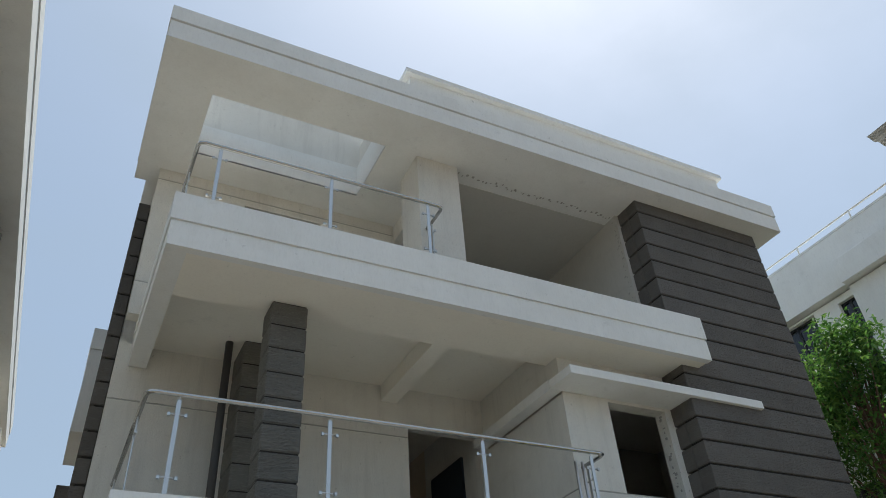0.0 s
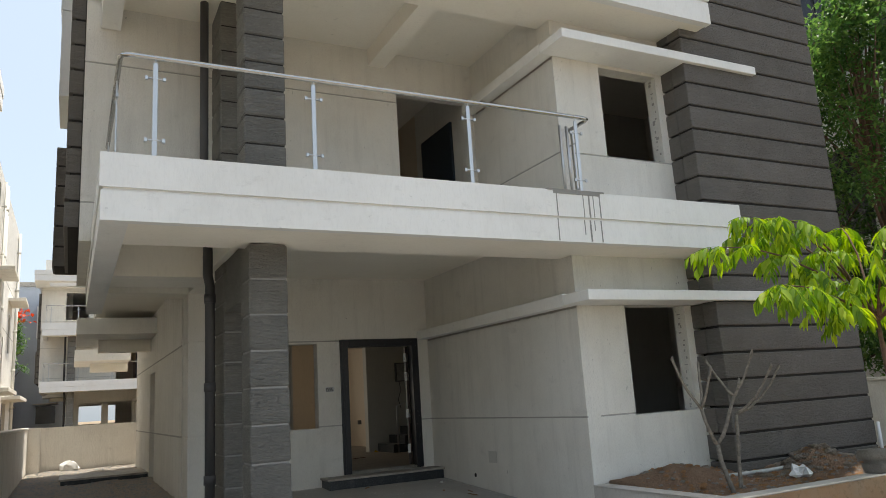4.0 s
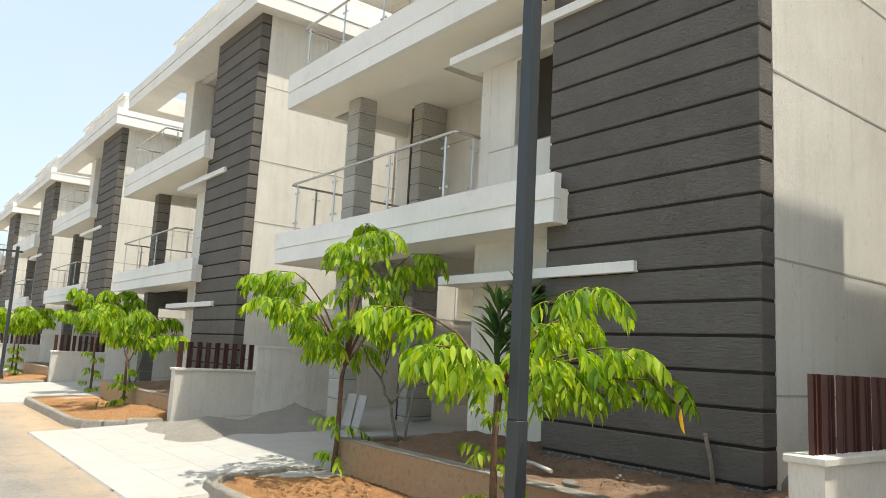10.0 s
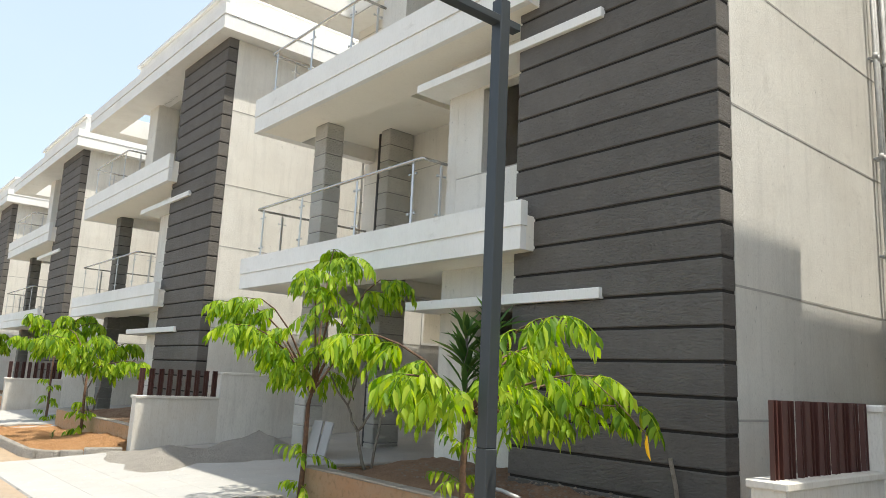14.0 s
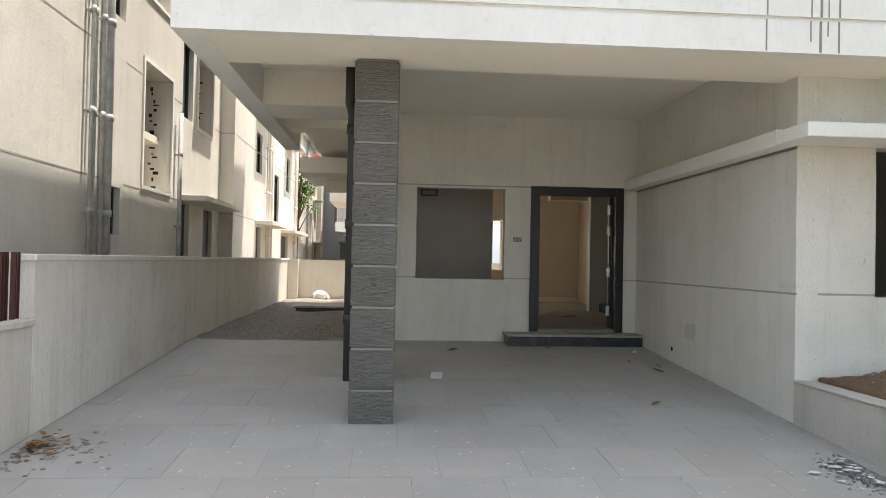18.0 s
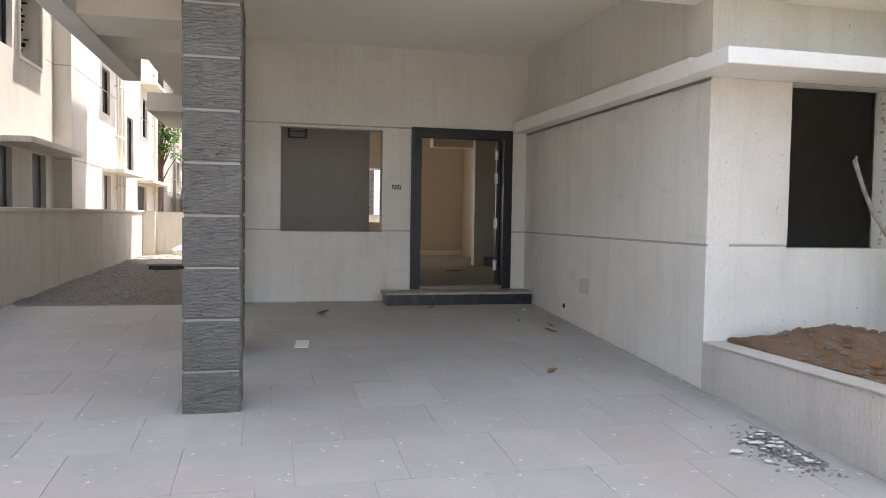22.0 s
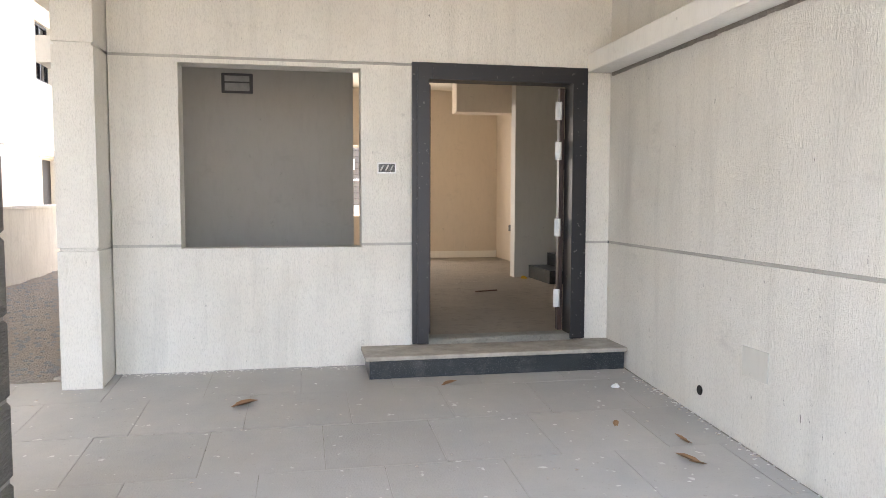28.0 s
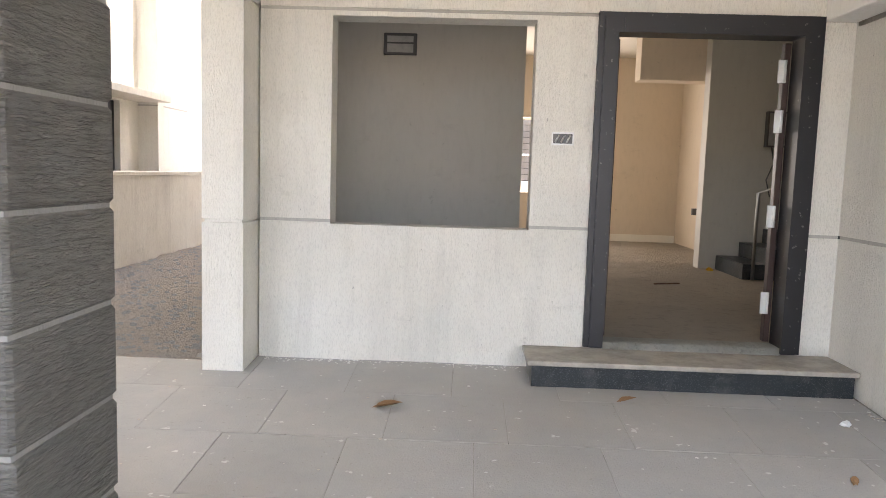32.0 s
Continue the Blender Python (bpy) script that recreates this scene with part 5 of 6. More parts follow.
def spray(bm_leaf, start, way, length, count, rnd, size, sag=0.5):
    """A twig with leaves on both sides; gives back its line."""
    line, p, d = [], Vector(start), Vector(way).normalized()
    steps = 7
    for k in range(steps + 1):
        line.append(p.copy())
        d = (d + Vector((rnd.uniform(-0.12, 0.12), rnd.uniform(-0.12, 0.12), -sag / steps))).normalized()
        p = p + d * length / steps
    for n in range(count):
        s = (0.15 + 0.85 * (n + 0.5) / count) * steps
        k = min(int(s), steps - 1)
        q = line[k].lerp(line[k + 1], s - k)
        d = (line[k + 1] - line[k]).normalized()
        out = d.cross(Vector((0, 0, 1)))
        if out.length < 0.1:
            out = Vector((1, 0, 0))
        out = out.normalized() * (1 if n % 2 else -1)
        w = out * 0.75 + d * 0.55 + Vector((0, 0, rnd.uniform(-1.8, -0.35)))
        f = size * rnd.uniform(0.7, 1.15) * (0.75 + 0.25 * math.sin(math.pi * n / max(1, count - 1)))
        leaf(bm_leaf, q, w, Vector((rnd.uniform(-0.9, 0.9), rnd.uniform(-0.9, 0.9), 1)), f, f * rnd.uniform(0.34, 0.44), rnd.uniform(0.1, 0.6))
    return line


def street_tree(name, at, height, seed, reach, limbs, label, mat=None, size=0.13, low=3, per=11, lean=(0, 0), forced=(), fork_at=0.62, low_size=1.0):
    """A young umbrella-shaped tree: thin bent trunk, arching limbs and long drooping leaves."""
    rnd = random.Random(seed)
    t = thing(name, at, label, "tree", "young street trees")
    base = Vector(at)
    fork = base + Vector((lean[0], lean[1], height * fork_at))
    bm = bmesh.new()
    pts = [base + Vector((0, 0, -0.1)), base + Vector((lean[0] * 0.1 + 0.02, 0.01, height * 0.16)), base + Vector((lean[0] * 0.6 - 0.02, lean[1] * 0.5, height * 0.40)), fork]
    tube(bm, pts, [0.036, 0.032, 0.027, 0.022], 9)
    part("trunk", bm, BARK, t)
    crown = bmesh.new()
    ways = [2 * math.pi * (k + rnd.uniform(-0.3, 0.3)) / limbs for k in range(limbs)]
    tops = [(a, reach * rnd.uniform(0.7, 1.05), height * rnd.uniform(0.9, 1.25) * (0.86 - fork_at) * rnd.choice((0.5, 1.0, 1.35))) for a in ways] + list(forced)
    for a, r, rise in tops:
        out = Vector((math.cos(a), math.sin(a), 0))
        tip = fork + out * r + Vector((0, 0, rise * 0.72))
        line = []
        for k in range(6):
            s = k / 5
            line.append(fork.lerp(tip, s) + Vector((rnd.uniform(-0.02, 0.02), rnd.uniform(-0.02, 0.02), rise * 0.45 * math.sin(math.pi * min(1, s * 0.8)))))
        bm = bmesh.new()
        tube(bm, line, [0.017, 0.014, 0.011, 0.009, 0.007, 0.004], 7)
        part("limb", bm, BARK, t)
        for k in (1, 2, 3, 4, 5):
            for turn in (-1.05, -0.35, 0.35, 1.05):
                b = a + turn + rnd.uniform(-0.3, 0.3)
                tw = spray(crown, line[k], (math.cos(b), math.sin(b), rnd.uniform(0.0, 0.45)), reach * rnd.uniform(0.28, 0.46) * (1.12 - 0.07 * k), per, rnd, size, rnd.uniform(0.9, 1.9))
                tube(crown, tw, 0.003, 4, False)
    for k in range(low):
        b = rnd.uniform(0, 6.28)
        q = base + Vector((0.01, 0, height * (0.05 + 0.14 * k)))
        for turn in (0.0, 1.5, 2.9, 4.4):
            tw = spray(crown, q + Vector((0, 0, rnd.uniform(-0.05, 0.12))), (math.cos(b + turn), math.sin(b + turn), rnd.uniform(0.3, 1.0)), rnd.uniform(0.20, 0.33) * low_size, 9, rnd, size * 0.75 * low_size, 1.0)
            tube(crown, tw, 0.003, 4, False)
    ob = part("crown", crown, mat or LEAVES, t, "bright green drooping leaves")
    ob["kind"] = "stuff"
    return t


street_tree("street_tree", (-6.28, 5.40, 0.27), 2.95, 3, 1.12, 8, "young tree with bright green drooping leaves in red soil", lean=(0.12, 0.0), fork_at=0.45, per=12, low=2, low_size=1.35, forced=((-1.5, 1.15, 0.75), (-1.95, 1.1, 1.05), (1.5, 0.95, 1.35)))
street_tree("street_tree", (-2.66, 4.74, 0.26), 2.16, 8, 1.05, 6, "young tree with low sprouts and bright green leaves", lean=(0.05, 0.02), low=4, per=11, fork_at=0.6, forced=((0.80, 1.35, 0.12), (0.62, 1.0, 0.35), (0.95, 1.1, 0.3)))
street_tree("street_tree", (8.05, 5.05, 0.28), 3.5, 21, 1.05, 8, "young tree with bright green leaves over the planter", lean=(-0.12, 0.0), low=1, per=13, size=0.135, fork_at=0.6, forced=((3.05, 1.92, 0.75), (3.3, 1.7, 0.30), (2.9, 1.3, 1.1)))
for n, (x, y, hgt) in enumerate(((-19.9, 5.6, 2.9), (-15.3, 5.25, 2.25), (-28.6, 5.0, 2.8), (-31.0, 5.2, 2.6), (-41.0, 5.0, 2.8))):
    street_tree("street_tree", (x, y, 0.27), hgt, 40 + n, 1.1, 6, "young tree with bright green leaves along the road", per=9, size=0.2)


def bare_tree(at, turn, label, scale=1.0):
    """A leafless frangipani: two stems that fork twice into long stubby-tipped branches."""
    rnd = random.Random(7)
    t = thing("frangipani", at, label, "shrub", "frangipanis")
    b = Vector(at)

    def spot(u, w, z):
        u, w = u * scale, w * scale
        return b + Vector((u * math.cos(turn) - w * math.sin(turn), u * math.sin(turn) + w * math.cos(turn), z * scale))

    def branch(ends, r0, r1, tip=False):
        p, q = spot(*ends[0]), spot(*ends[1])
        d = q - p
        line = [p.lerp(q, s) + Vector((0, 0, -0.10 * d.length * math.sin(math.pi * s))) + Vector((rnd.uniform(-0.012, 0.012), rnd.uniform(-0.012, 0.012), 0)) * (0 < s < 1) for s in (0, 0.25, 0.5, 0.75, 1.0)]
        rs = [r0 + (r1 - r0) * s for s in (0, 0.25, 0.5, 0.75, 1.0)]
        if tip:
            rs[-1] = r1 * 1.25
            line.append(q + Vector((rnd.uniform(-0.01, 0.01), 0, 0.03)))
            rs.append(r1 * 0.6)
        bm = bmesh.new()
        tube(bm, line, [r * 0.78 * scale for r in rs], 8)
        part("branch", bm, GREY_BARK, t)

    base, fork, left, right, low = (-0.02, 0, -0.06), (-0.16, 0.02, 0.50), (-0.34, 0, 0.88), (0.10, -0.05, 0.98), (0.20, 0.05, 0.78)
    branch((base, fork), 0.036, 0.030)
    branch((fork, left), 0.027, 0.022)
    branch((fork, right), 0.027, 0.021)
    branch(((0.08, 0.03, -0.06), low), 0.030, 0.024)
    for start, end in ((left, (-0.68, -0.02, 1.40)), (left, (-0.20, 0.10, 1.34)), (left, (-0.30, -0.16, 1.28)), (right, (-0.06, 0.12, 1.36)), (right, (0.48, -0.04, 1.44)), (right, (0.40, 0.12, 1.15)), (low, (0.82, 0.02, 1.27)), (low, (1.02, 0.08, 1.27))):
        branch((start, end), 0.020, 0.015, True)
    return t


bare_tree((6.74, 6.10, 0.72), 0.0, "leafless grey frangipani in the planter bed")
bare_tree((-6.05, 6.20, 0.70), 1.2, "leafless grey frangipani among the planter soil", 0.85)
bare_tree((-17.9, 6.1, 0.70), 0.7, "leafless grey frangipani among the planter soil")


def yucca(at, seed):
    rnd = random.Random(seed)
    t = thing("yucca", at, "dark spiky plant standing in the planter", "plant", "spiky plants")
    b = Vector(at)
    bm = bmesh.new()
    tube(bm, [b + Vector((0, 0, -0.1)), b + Vector((0.02, 0, 0.9)), b + Vector((0, 0, 1.75))], [0.03, 0.026, 0.022], 8)
    part("stem", bm, GREY_BARK, t)
    bm = bmesh.new()
    for n in range(60):
        a = rnd.uniform(0, 6.28)
        z = rnd.uniform(0.9, 1.75)
        leaf(bm, b + Vector((0, 0, z)), Vector((math.cos(a), math.sin(a), rnd.uniform(0.35, 1.6))), Vector((0, 0, 1)), rnd.uniform(0.35, 0.55), 0.07, 0.12)
    part("leaves", bm, DARK_LEAVES, t)["kind"] = "stuff"


yucca((-4.65, 6.55, 0.7), 1)
yucca((-4.25, 6.6, 0.7), 2)


def dense_tree(at, height, radius, count, seed, label, size=0.11, mat=None, low=0.22, lean=0.0, tufts=46):
    """A tall dense dark tree: trunk, limbs and many small leaves in uneven clumps."""
    rnd = random.Random(seed)
    t = thing("tree", at, label, "tree")
    b = Vector(at)
    bm = bmesh.new()
    tube(bm, [b + Vector((0, 0, -0.2)), b + Vector((0.1 + lean * 0.3, 0, height * 0.3)), b + Vector((lean * 0.75, 0.1, height * 0.75)), b + Vector((lean, 0, height * 0.95))], [0.13, 0.11, 0.06, 0.02], 10)
    part("trunk", bm, BARK, t)
    clumps = []
    for n in range(tufts):
        a, s = rnd.uniform(0, 6.28), rnd.uniform(low, 1.0)
        r = radius * math.sin(math.pi * min(0.97, s * 0.9)) * rnd.uniform(0.45, 1.1) + 0.1
        clumps.append((b + Vector((math.cos(a) * r + lean * s, math.sin(a) * r, height * s)), rnd.uniform(0.34, 0.62) * radius / 1.5))
    for c, _ in clumps[::2]:
        bm = bmesh.new()
        root = b + Vector((lean * 0.7, 0, max(0.8, (c.z - b.z) * 0.7)))
        tube(bm, [root, root.lerp(c, 0.5) + Vector((0, 0, 0.1)), c], [0.035, 0.02, 0.008], 6)
        part("limb", bm, BARK, t)
    bm = bmesh.new()
    for n in range(count):
        c, r = clumps[n % len(clumps)]
        d = Vector((rnd.gauss(0, 1), rnd.gauss(0, 1), rnd.gauss(0, 1))).normalized() * r * rnd.random() ** 0.45
        leaf(bm, c + d, Vector((rnd.uniform(-1, 1), rnd.uniform(-1, 1), rnd.uniform(-0.6, 0.8))), Vector((0, 0, 1)), size * rnd.uniform(0.7, 1.3), size * 0.38, 0.2)
    part("crown", bm, mat or DARK_LEAVES, t)["kind"] = "stuff"
    return t


dense_tree((12.55, 7.55, 0.3), 8.1, 1.25, 15000, 31, "tall dense green tree beside the boundary wall", 0.12, tufts=110)
dense_tree((12.7, 8.9, 0.3), 8.0, 1.2, 11000, 33, "tall dense green tree beside the boundary wall", 0.12, tufts=90)
flame = dense_tree((-2.4, 36.5, 0.2), 6.2, 0.75, 1100, 35, "slender green tree with red flowers behind the wall", 0.22, low=0.64, lean=0.5)
bm = bmesh.new()
_r = random.Random(2)
for n in range(90):
    leaf(bm, Vector((-1.9 + _r.gauss(0, 0.35), 36.5 + _r.gauss(0, 0.35), 6.05 + _r.uniform(0, 0.6))), Vector((_r.uniform(-1, 1), _r.uniform(-1, 1), 0.6)), Vector((0, 0, 1)), 0.22, 0.14, 0.1)
part("blossom", bm, BLOOM, flame, "red flower heads")["kind"] = "stuff"


# ---- street lamp ----
def street_lamp(at, label):
    x, y, z = at
    p = thing("street_lamp", at, label, "street lamp", "street lamps")
    bm = bmesh.new()
    box(bm, x - 0.053, x + 0.053, y - 0.053, y + 0.053, z, z + 1.15)
    rounded(bm, 0.006)
    part("lower_pole", bm, POLE, p)
    bm = bmesh.new()
    box(bm, x - 0.05, x + 0.05, y - 0.05, y + 0.05, z + 1.15, z + 4.42)
    rounded(bm, 0.006)
    part("pole", bm, POLE, p)
    bm = bmesh.new()
    box(bm, x - 0.13, x + 0.13, y - 0.13, y + 0.13, z - 0.05, z + 0.015)
    part("base_plate", bm, POLE, p)
    for k in range(4):
        bm = bmesh.new()
        v = [bm.verts.new(q) for q in ((0.058, -0.005, 0.015), (0.125, -0.005, 0.015), (0.058, -0.005, 0.16), (0.058, 0.005, 0.015), (0.125, 0.005, 0.015), (0.058, 0.005, 0.16))]
        for f in ((0, 1, 2), (5, 4, 3), (0, 3, 4, 1), (1, 4, 5, 2), (2, 5, 3, 0)):
            bm.faces.new([v[i] for i in f])
        bmesh.ops.transform(bm, matrix=Matrix.Translation((x, y, z)) @ Matrix.Rotation(math.pi / 2 * k + math.pi / 4, 4, "Z"), verts=bm.verts[:])
        part("gusset", bm, POLE, p)
    bm = bmesh.new()
    box(bm, x - 0.045, x + 0.045, y - 0.98, y + 0.17, z + 4.22, z + 4.28)
    rounded(bm, 0.005)
    arm = part("arm", bm, POLE, p)
    bm = bmesh.new()
    box(bm, x - 0.035, x + 0.035, y - 0.93, y - 0.58, z + 4.214, z + 4.222)
    part("lamp_lens", bm, LAMP_FACE, arm, "pale yellow lamp lens under the arm")


street_lamp((-1.84, 4.22, 0.225), "dark grey square-section street lamp with a level arm")
street_lamp((-26.5, 4.3, 0.25), "dark grey square-section street lamp with a level arm")


# ---- loose matter, in scattered sheets ----
def scatter(name, mat, count, area, size, label, category, seed, flat=0.6, height=None):
    """Many small broken lumps strewn over an area, in one object."""
    rnd = random.Random(seed)
    verts, faces = [], []
    for n in range(count):
        x, y = area(rnd)
        z = height(x, y)
        s = size * rnd.uniform(0.35, 1.0) ** 1.6
        ring = 5
        start = len(verts)
        a0 = rnd.uniform(0, 6.28)
        for lv, rr, zz in ((0, 0.8, -0.2), (1, 1.0, 0.35), (2, 0.55, 0.9)):
            for k in range(ring):
                a = a0 + 2 * math.pi * k / ring + lv * 0.3
                r = s * rr * rnd.uniform(0.7, 1.15)
                verts.append((x + r * math.cos(a), y + r * math.sin(a) * 0.8, z + s * flat * zz * rnd.uniform(0.8, 1.1)))
        for lv in (0, 1):
            for k in range(ring):
                a, b = start + lv * ring + k, start + lv * ring + (k + 1) % ring
                faces.append((a, b, b + ring, a + ring))
        faces.append(tuple(start + 2 * ring + k for k in range(ring)))
    me = bpy.data.meshes.new(name)
    me.from_pydata(verts, [], faces)
    me.materials.append(mat)
    return tagged(new(name, me), label, category, kind="stuff")


def litter(name, mat, count, area, size, label, seed, height):
    """Fallen leaves lying flat, curled a little."""
    rnd = random.Random(seed)
    bm = bmesh.new()
    for n in range(count):
        x, y = area(rnd)
        a = rnd.uniform(0, 6.28)
        s = size * rnd.uniform(0.5, 1.1)
        leaf(bm, Vector((x, y, height(x, y) + 0.008)), Vector((math.cos(a), math.sin(a), rnd.uniform(0.0, 0.12))), Vector((0, 0, 1)), s, s * 0.45, rnd.uniform(-0.15, 0.12))
    me = mesh_of(bm, name, mat)
    return tagged(new(name, me), label, "dry leaves", kind="stuff")


def verge_z(x, y):
    u = x if x > 5 else x + PITCH
    return 0.235 + 0.05 * (y - 3.7) / 1.5 + 0.16 * max(0.0, min(1.0, (u - 8.08) / 2.5)) * max(0.0, y - 4.5) + lumps(x, y, 1.8, 0.035)


def bed_z(x, y):
    return BED + mound(x, y) + 0.07 * max(0.0, (y - PLANT_Y - 0.5) / 1.2) + lumps(x, y, 1.6, 0.05)


GREY_CHIPS = earth("grey_chips", (0.42, 0.43, 0.42), (0.56, 0.56, 0.54), (0.24, 0.24, 0.23), 30)
PEBBLE = earth("pebbles", (0.42, 0.36, 0.29), (0.33, 0.27, 0.21), (0.20, 0.16, 0.12), 8)
CLOD = earth("soil_clods", (0.55, 0.31, 0.15), (0.45, 0.24, 0.11), (0.30, 0.165, 0.085), 8)
STONE = earth("grey_stones", (0.45, 0.42, 0.37), (0.36, 0.33, 0.29), (0.24, 0.21, 0.18), 8)
scatter("soil_clods", CLOD, 650, lambda r: (r.uniform(-5.9, -0.9), r.uniform(4.2, 5.7)), 0.035, "red soil clods strewn over the verge", "soil clods", 5, height=verge_z)
scatter("soil_clods", CLOD, 170, lambda r: (r.gauss(-2.0, 0.5), r.gauss(4.75, 0.22)), 0.06, "red soil clods heaped near the lamp", "soil clods", 6, height=verge_z)
scatter("soil_clods", CLOD, 300, lambda r: (r.uniform(6.4, 10.5), r.uniform(4.3, 5.65)), 0.035, "red soil clods strewn over the verge", "soil clods", 7, height=verge_z)
scatter("gravel", PEBBLE, 520, lambda r: (r.uniform(-5.6, -0.7), r.uniform(6.05, 7.0)), 0.028, "small stones on the planter soil", "gravel", 8, height=bed_z)
scatter("gravel", STONE, 420, lambda r: (r.uniform(6.15, 10.3), r.uniform(5.8, 7.25)), 0.040, "broken stones and rubble on the planter soil", "rubble", 9, height=bed_z)
scatter("gravel", PEBBLE, 160, lambda r: (r.gauss(8.9, 0.55), r.gauss(6.75, 0.2)), 0.09, "heaped soil lumps in the planter", "rubble", 10, height=bed_z)
scatter("soil_clods", CLOD, 500, lambda r: (r.uniform(6.15, 10.3), r.uniform(5.75, 7.3)), 0.045, "brown soil lumps in the planter", "soil clods", 27, height=bed_z)
scatter("gravel", GREY_CHIPS, 1600, lambda r: (r.uniform(-0.3, 1.9), 11.5 + 9.3 * r.random() ** 1.4), 0.035, "grey rubble strewn over the side yard", "rubble", 11, height=yard_z)
scatter("chips", GREY_CHIPS, 900, lambda r: (5.78 - abs(r.gauss(0, 0.14)), 6.12 + r.gauss(0, 0.17)), 0.018, "grey plaster chips swept against the planter", "plaster chips", 12, 0.4, height=lambda x, y: floor_z(y) + 0.004)
scatter("chips", CHIPS, 34, lambda r: (5.72 - abs(r.gauss(0, 0.16)), 6.10 + r.gauss(0, 0.19)), 0.044, "broken white plaster flakes on the paving", "plaster chips", 13, 0.22, height=lambda x, y: floor_z(y) + 0.018)
scatter("chips", GREY_CHIPS, 260, lambda r: (5.74 - abs(r.gauss(0, 0.09)), 6.10 + r.gauss(0, 0.11)), 0.03, "grey plaster rubble swept against the planter", "plaster chips", 31, 0.5, height=lambda x, y: floor_z(y) + 0.012)
scatter("chips", SIDE_SOIL, 160, lambda r: (0.05 + abs(r.gauss(0, 0.28)) - 0.3, 6.65 + r.gauss(0, 0.22)), 0.03, "plaster crumbs swept against the boundary wall", "plaster chips", 14, 0.4, height=lambda x, y: floor_z(y) + 0.004)
scatter("specks", CHIPS, 130, lambda r: (r.uniform(-0.2, 5.7), r.uniform(4.0, 11.2)), 0.014, "white paint specks and crumbs on the paving", "crumbs", 15, 0.25, height=lambda x, y: floor_z(y) + 0.002)
scatter("specks", SIDE_SOIL, 130, lambda r: (r.uniform(0.0, 5.8), r.uniform(5.0, 11.4)), 0.014, "dark crumbs of dirt on the paving", "crumbs", 16, 0.3, height=lambda x, y: floor_z(y) + 0.002)
litter("dry_leaves", DRY_LEAF, 24, lambda r: (-0.06 + abs(r.gauss(0, 0.12)) - 0.15, 6.72 + r.gauss(0, 0.13)), 0.11, "brown dry leaves heaped by the boundary wall", 3, lambda x, y: floor_z(y) + 0.02)
litter("dry_leaves", DRY_LEAF, 70, lambda r: (r.uniform(-5.4, -1.2), r.uniform(4.2, 5.6)), 0.10, "brown dry leaves on the red soil", 4, verge_z)
litter("dry_leaves", PALE_LEAF, 80, lambda r: (r.gauss(-3.0, 0.8), r.gauss(3.68, 0.08)), 0.12, "pale dry leaves along the kerb", 5, lambda x, y: 0.14)
litter("dry_leaves", DRY_LEAF, 40, lambda r: (r.uniform(6.4, 9.5), r.uniform(4.4, 5.6)), 0.10, "brown dry leaves on the red soil", 6, verge_z)

for n, (x, y, size, turn, tall) in enumerate(((4.83, 7.97, 0.13, 0.3, 0.1), (3.10, 10.72, 0.17, 0.05, 0.1), (5.53, 9.48, 0.15, 2.4, 0.12), (5.30, 10.05, 0.08, 1.0, 0.1), (5.60, 9.75, 0.10, 2.0, 0.2), (4.45, 10.95, 0.12, 0.2, 0.1), (1.45, 5.55, 0.12, 0.1, 0.1))):
    bm = bmesh.new()
    z = floor_z(y)
    leaf(bm, Vector((x, y, z + 0.008)), Vector((math.cos(turn), math.sin(turn), 0.1)), Vector((0.2, 0, 1)), size, size * 0.42, -tall)
    leaf(bm, Vector((x + 0.02, y, z + 0.008)), Vector((math.cos(turn + 0.7), math.sin(turn + 0.7), 0.1)), Vector((0, 0.2, 1)), size * 0.7, size * 0.3, -tall)
    single("dry_leaf", bm, DRY_LEAF, "curled brown dry leaf on the porch floor", "dry leaf", "fallen leaves", at=(x, y, z))

bm = bmesh.new()
box(bm, -0.062, 0.062, -0.14, 0.14, 0.0, 0.012)
rounded(bm, 0.003)
card = new("card", mesh_of(bm, "card", WHITE_THING))
card.location, card.rotation_euler = (2.88, 9.19, floor_z(9.19) + 0.006), (0.056, 0, -0.10)
tagged(card, "white card lying on the porch floor", "card")


def tube_thing(name, points, radius, mat, label, category, sides=8):
    bm = bmesh.new()
    tube(bm, points, radius, sides)
    return single(name, bm, mat, label, category, at=tuple(points[0]))


tube_thing("stick", [(-2.04, 6.90, 0.60), (-2.08, 6.89, 0.95), (-2.13, 6.88, 1.20)], 0.020, CHAMBER, "pale upright stick in the planter", "stick")
tube_thing("stick", [(-2.35, 4.42, 0.2), (-2.36, 4.42, 0.45)], 0.016, BARK, "short wooden peg in the soil", "stick")
tube_thing("hose", [(6.9, 6.95, 0.80), (7.3, 6.80, 0.78), (7.9, 6.72, 0.79), (8.4, 6.70, 0.80), (8.9, 6.55, 0.82), (9.4, 6.7, 0.80)], 0.024, PIPE_GREY, "grey plastic hose lying in the planter", "hose")
tube_thing("pipe_stub", [(10.2, 6.75, 0.6), (10.2, 6.75, 1.2)], 0.022, WHITE_THING, "white plastic pipe stub", "pipe")
tube_thing("hose", [(-3.9, 6.30, 0.72), (-3.6, 6.15, 0.75), (-3.3, 6.1, 0.72)], 0.02, PIPE_GREY, "short grey pipe piece in the planter", "pipe")


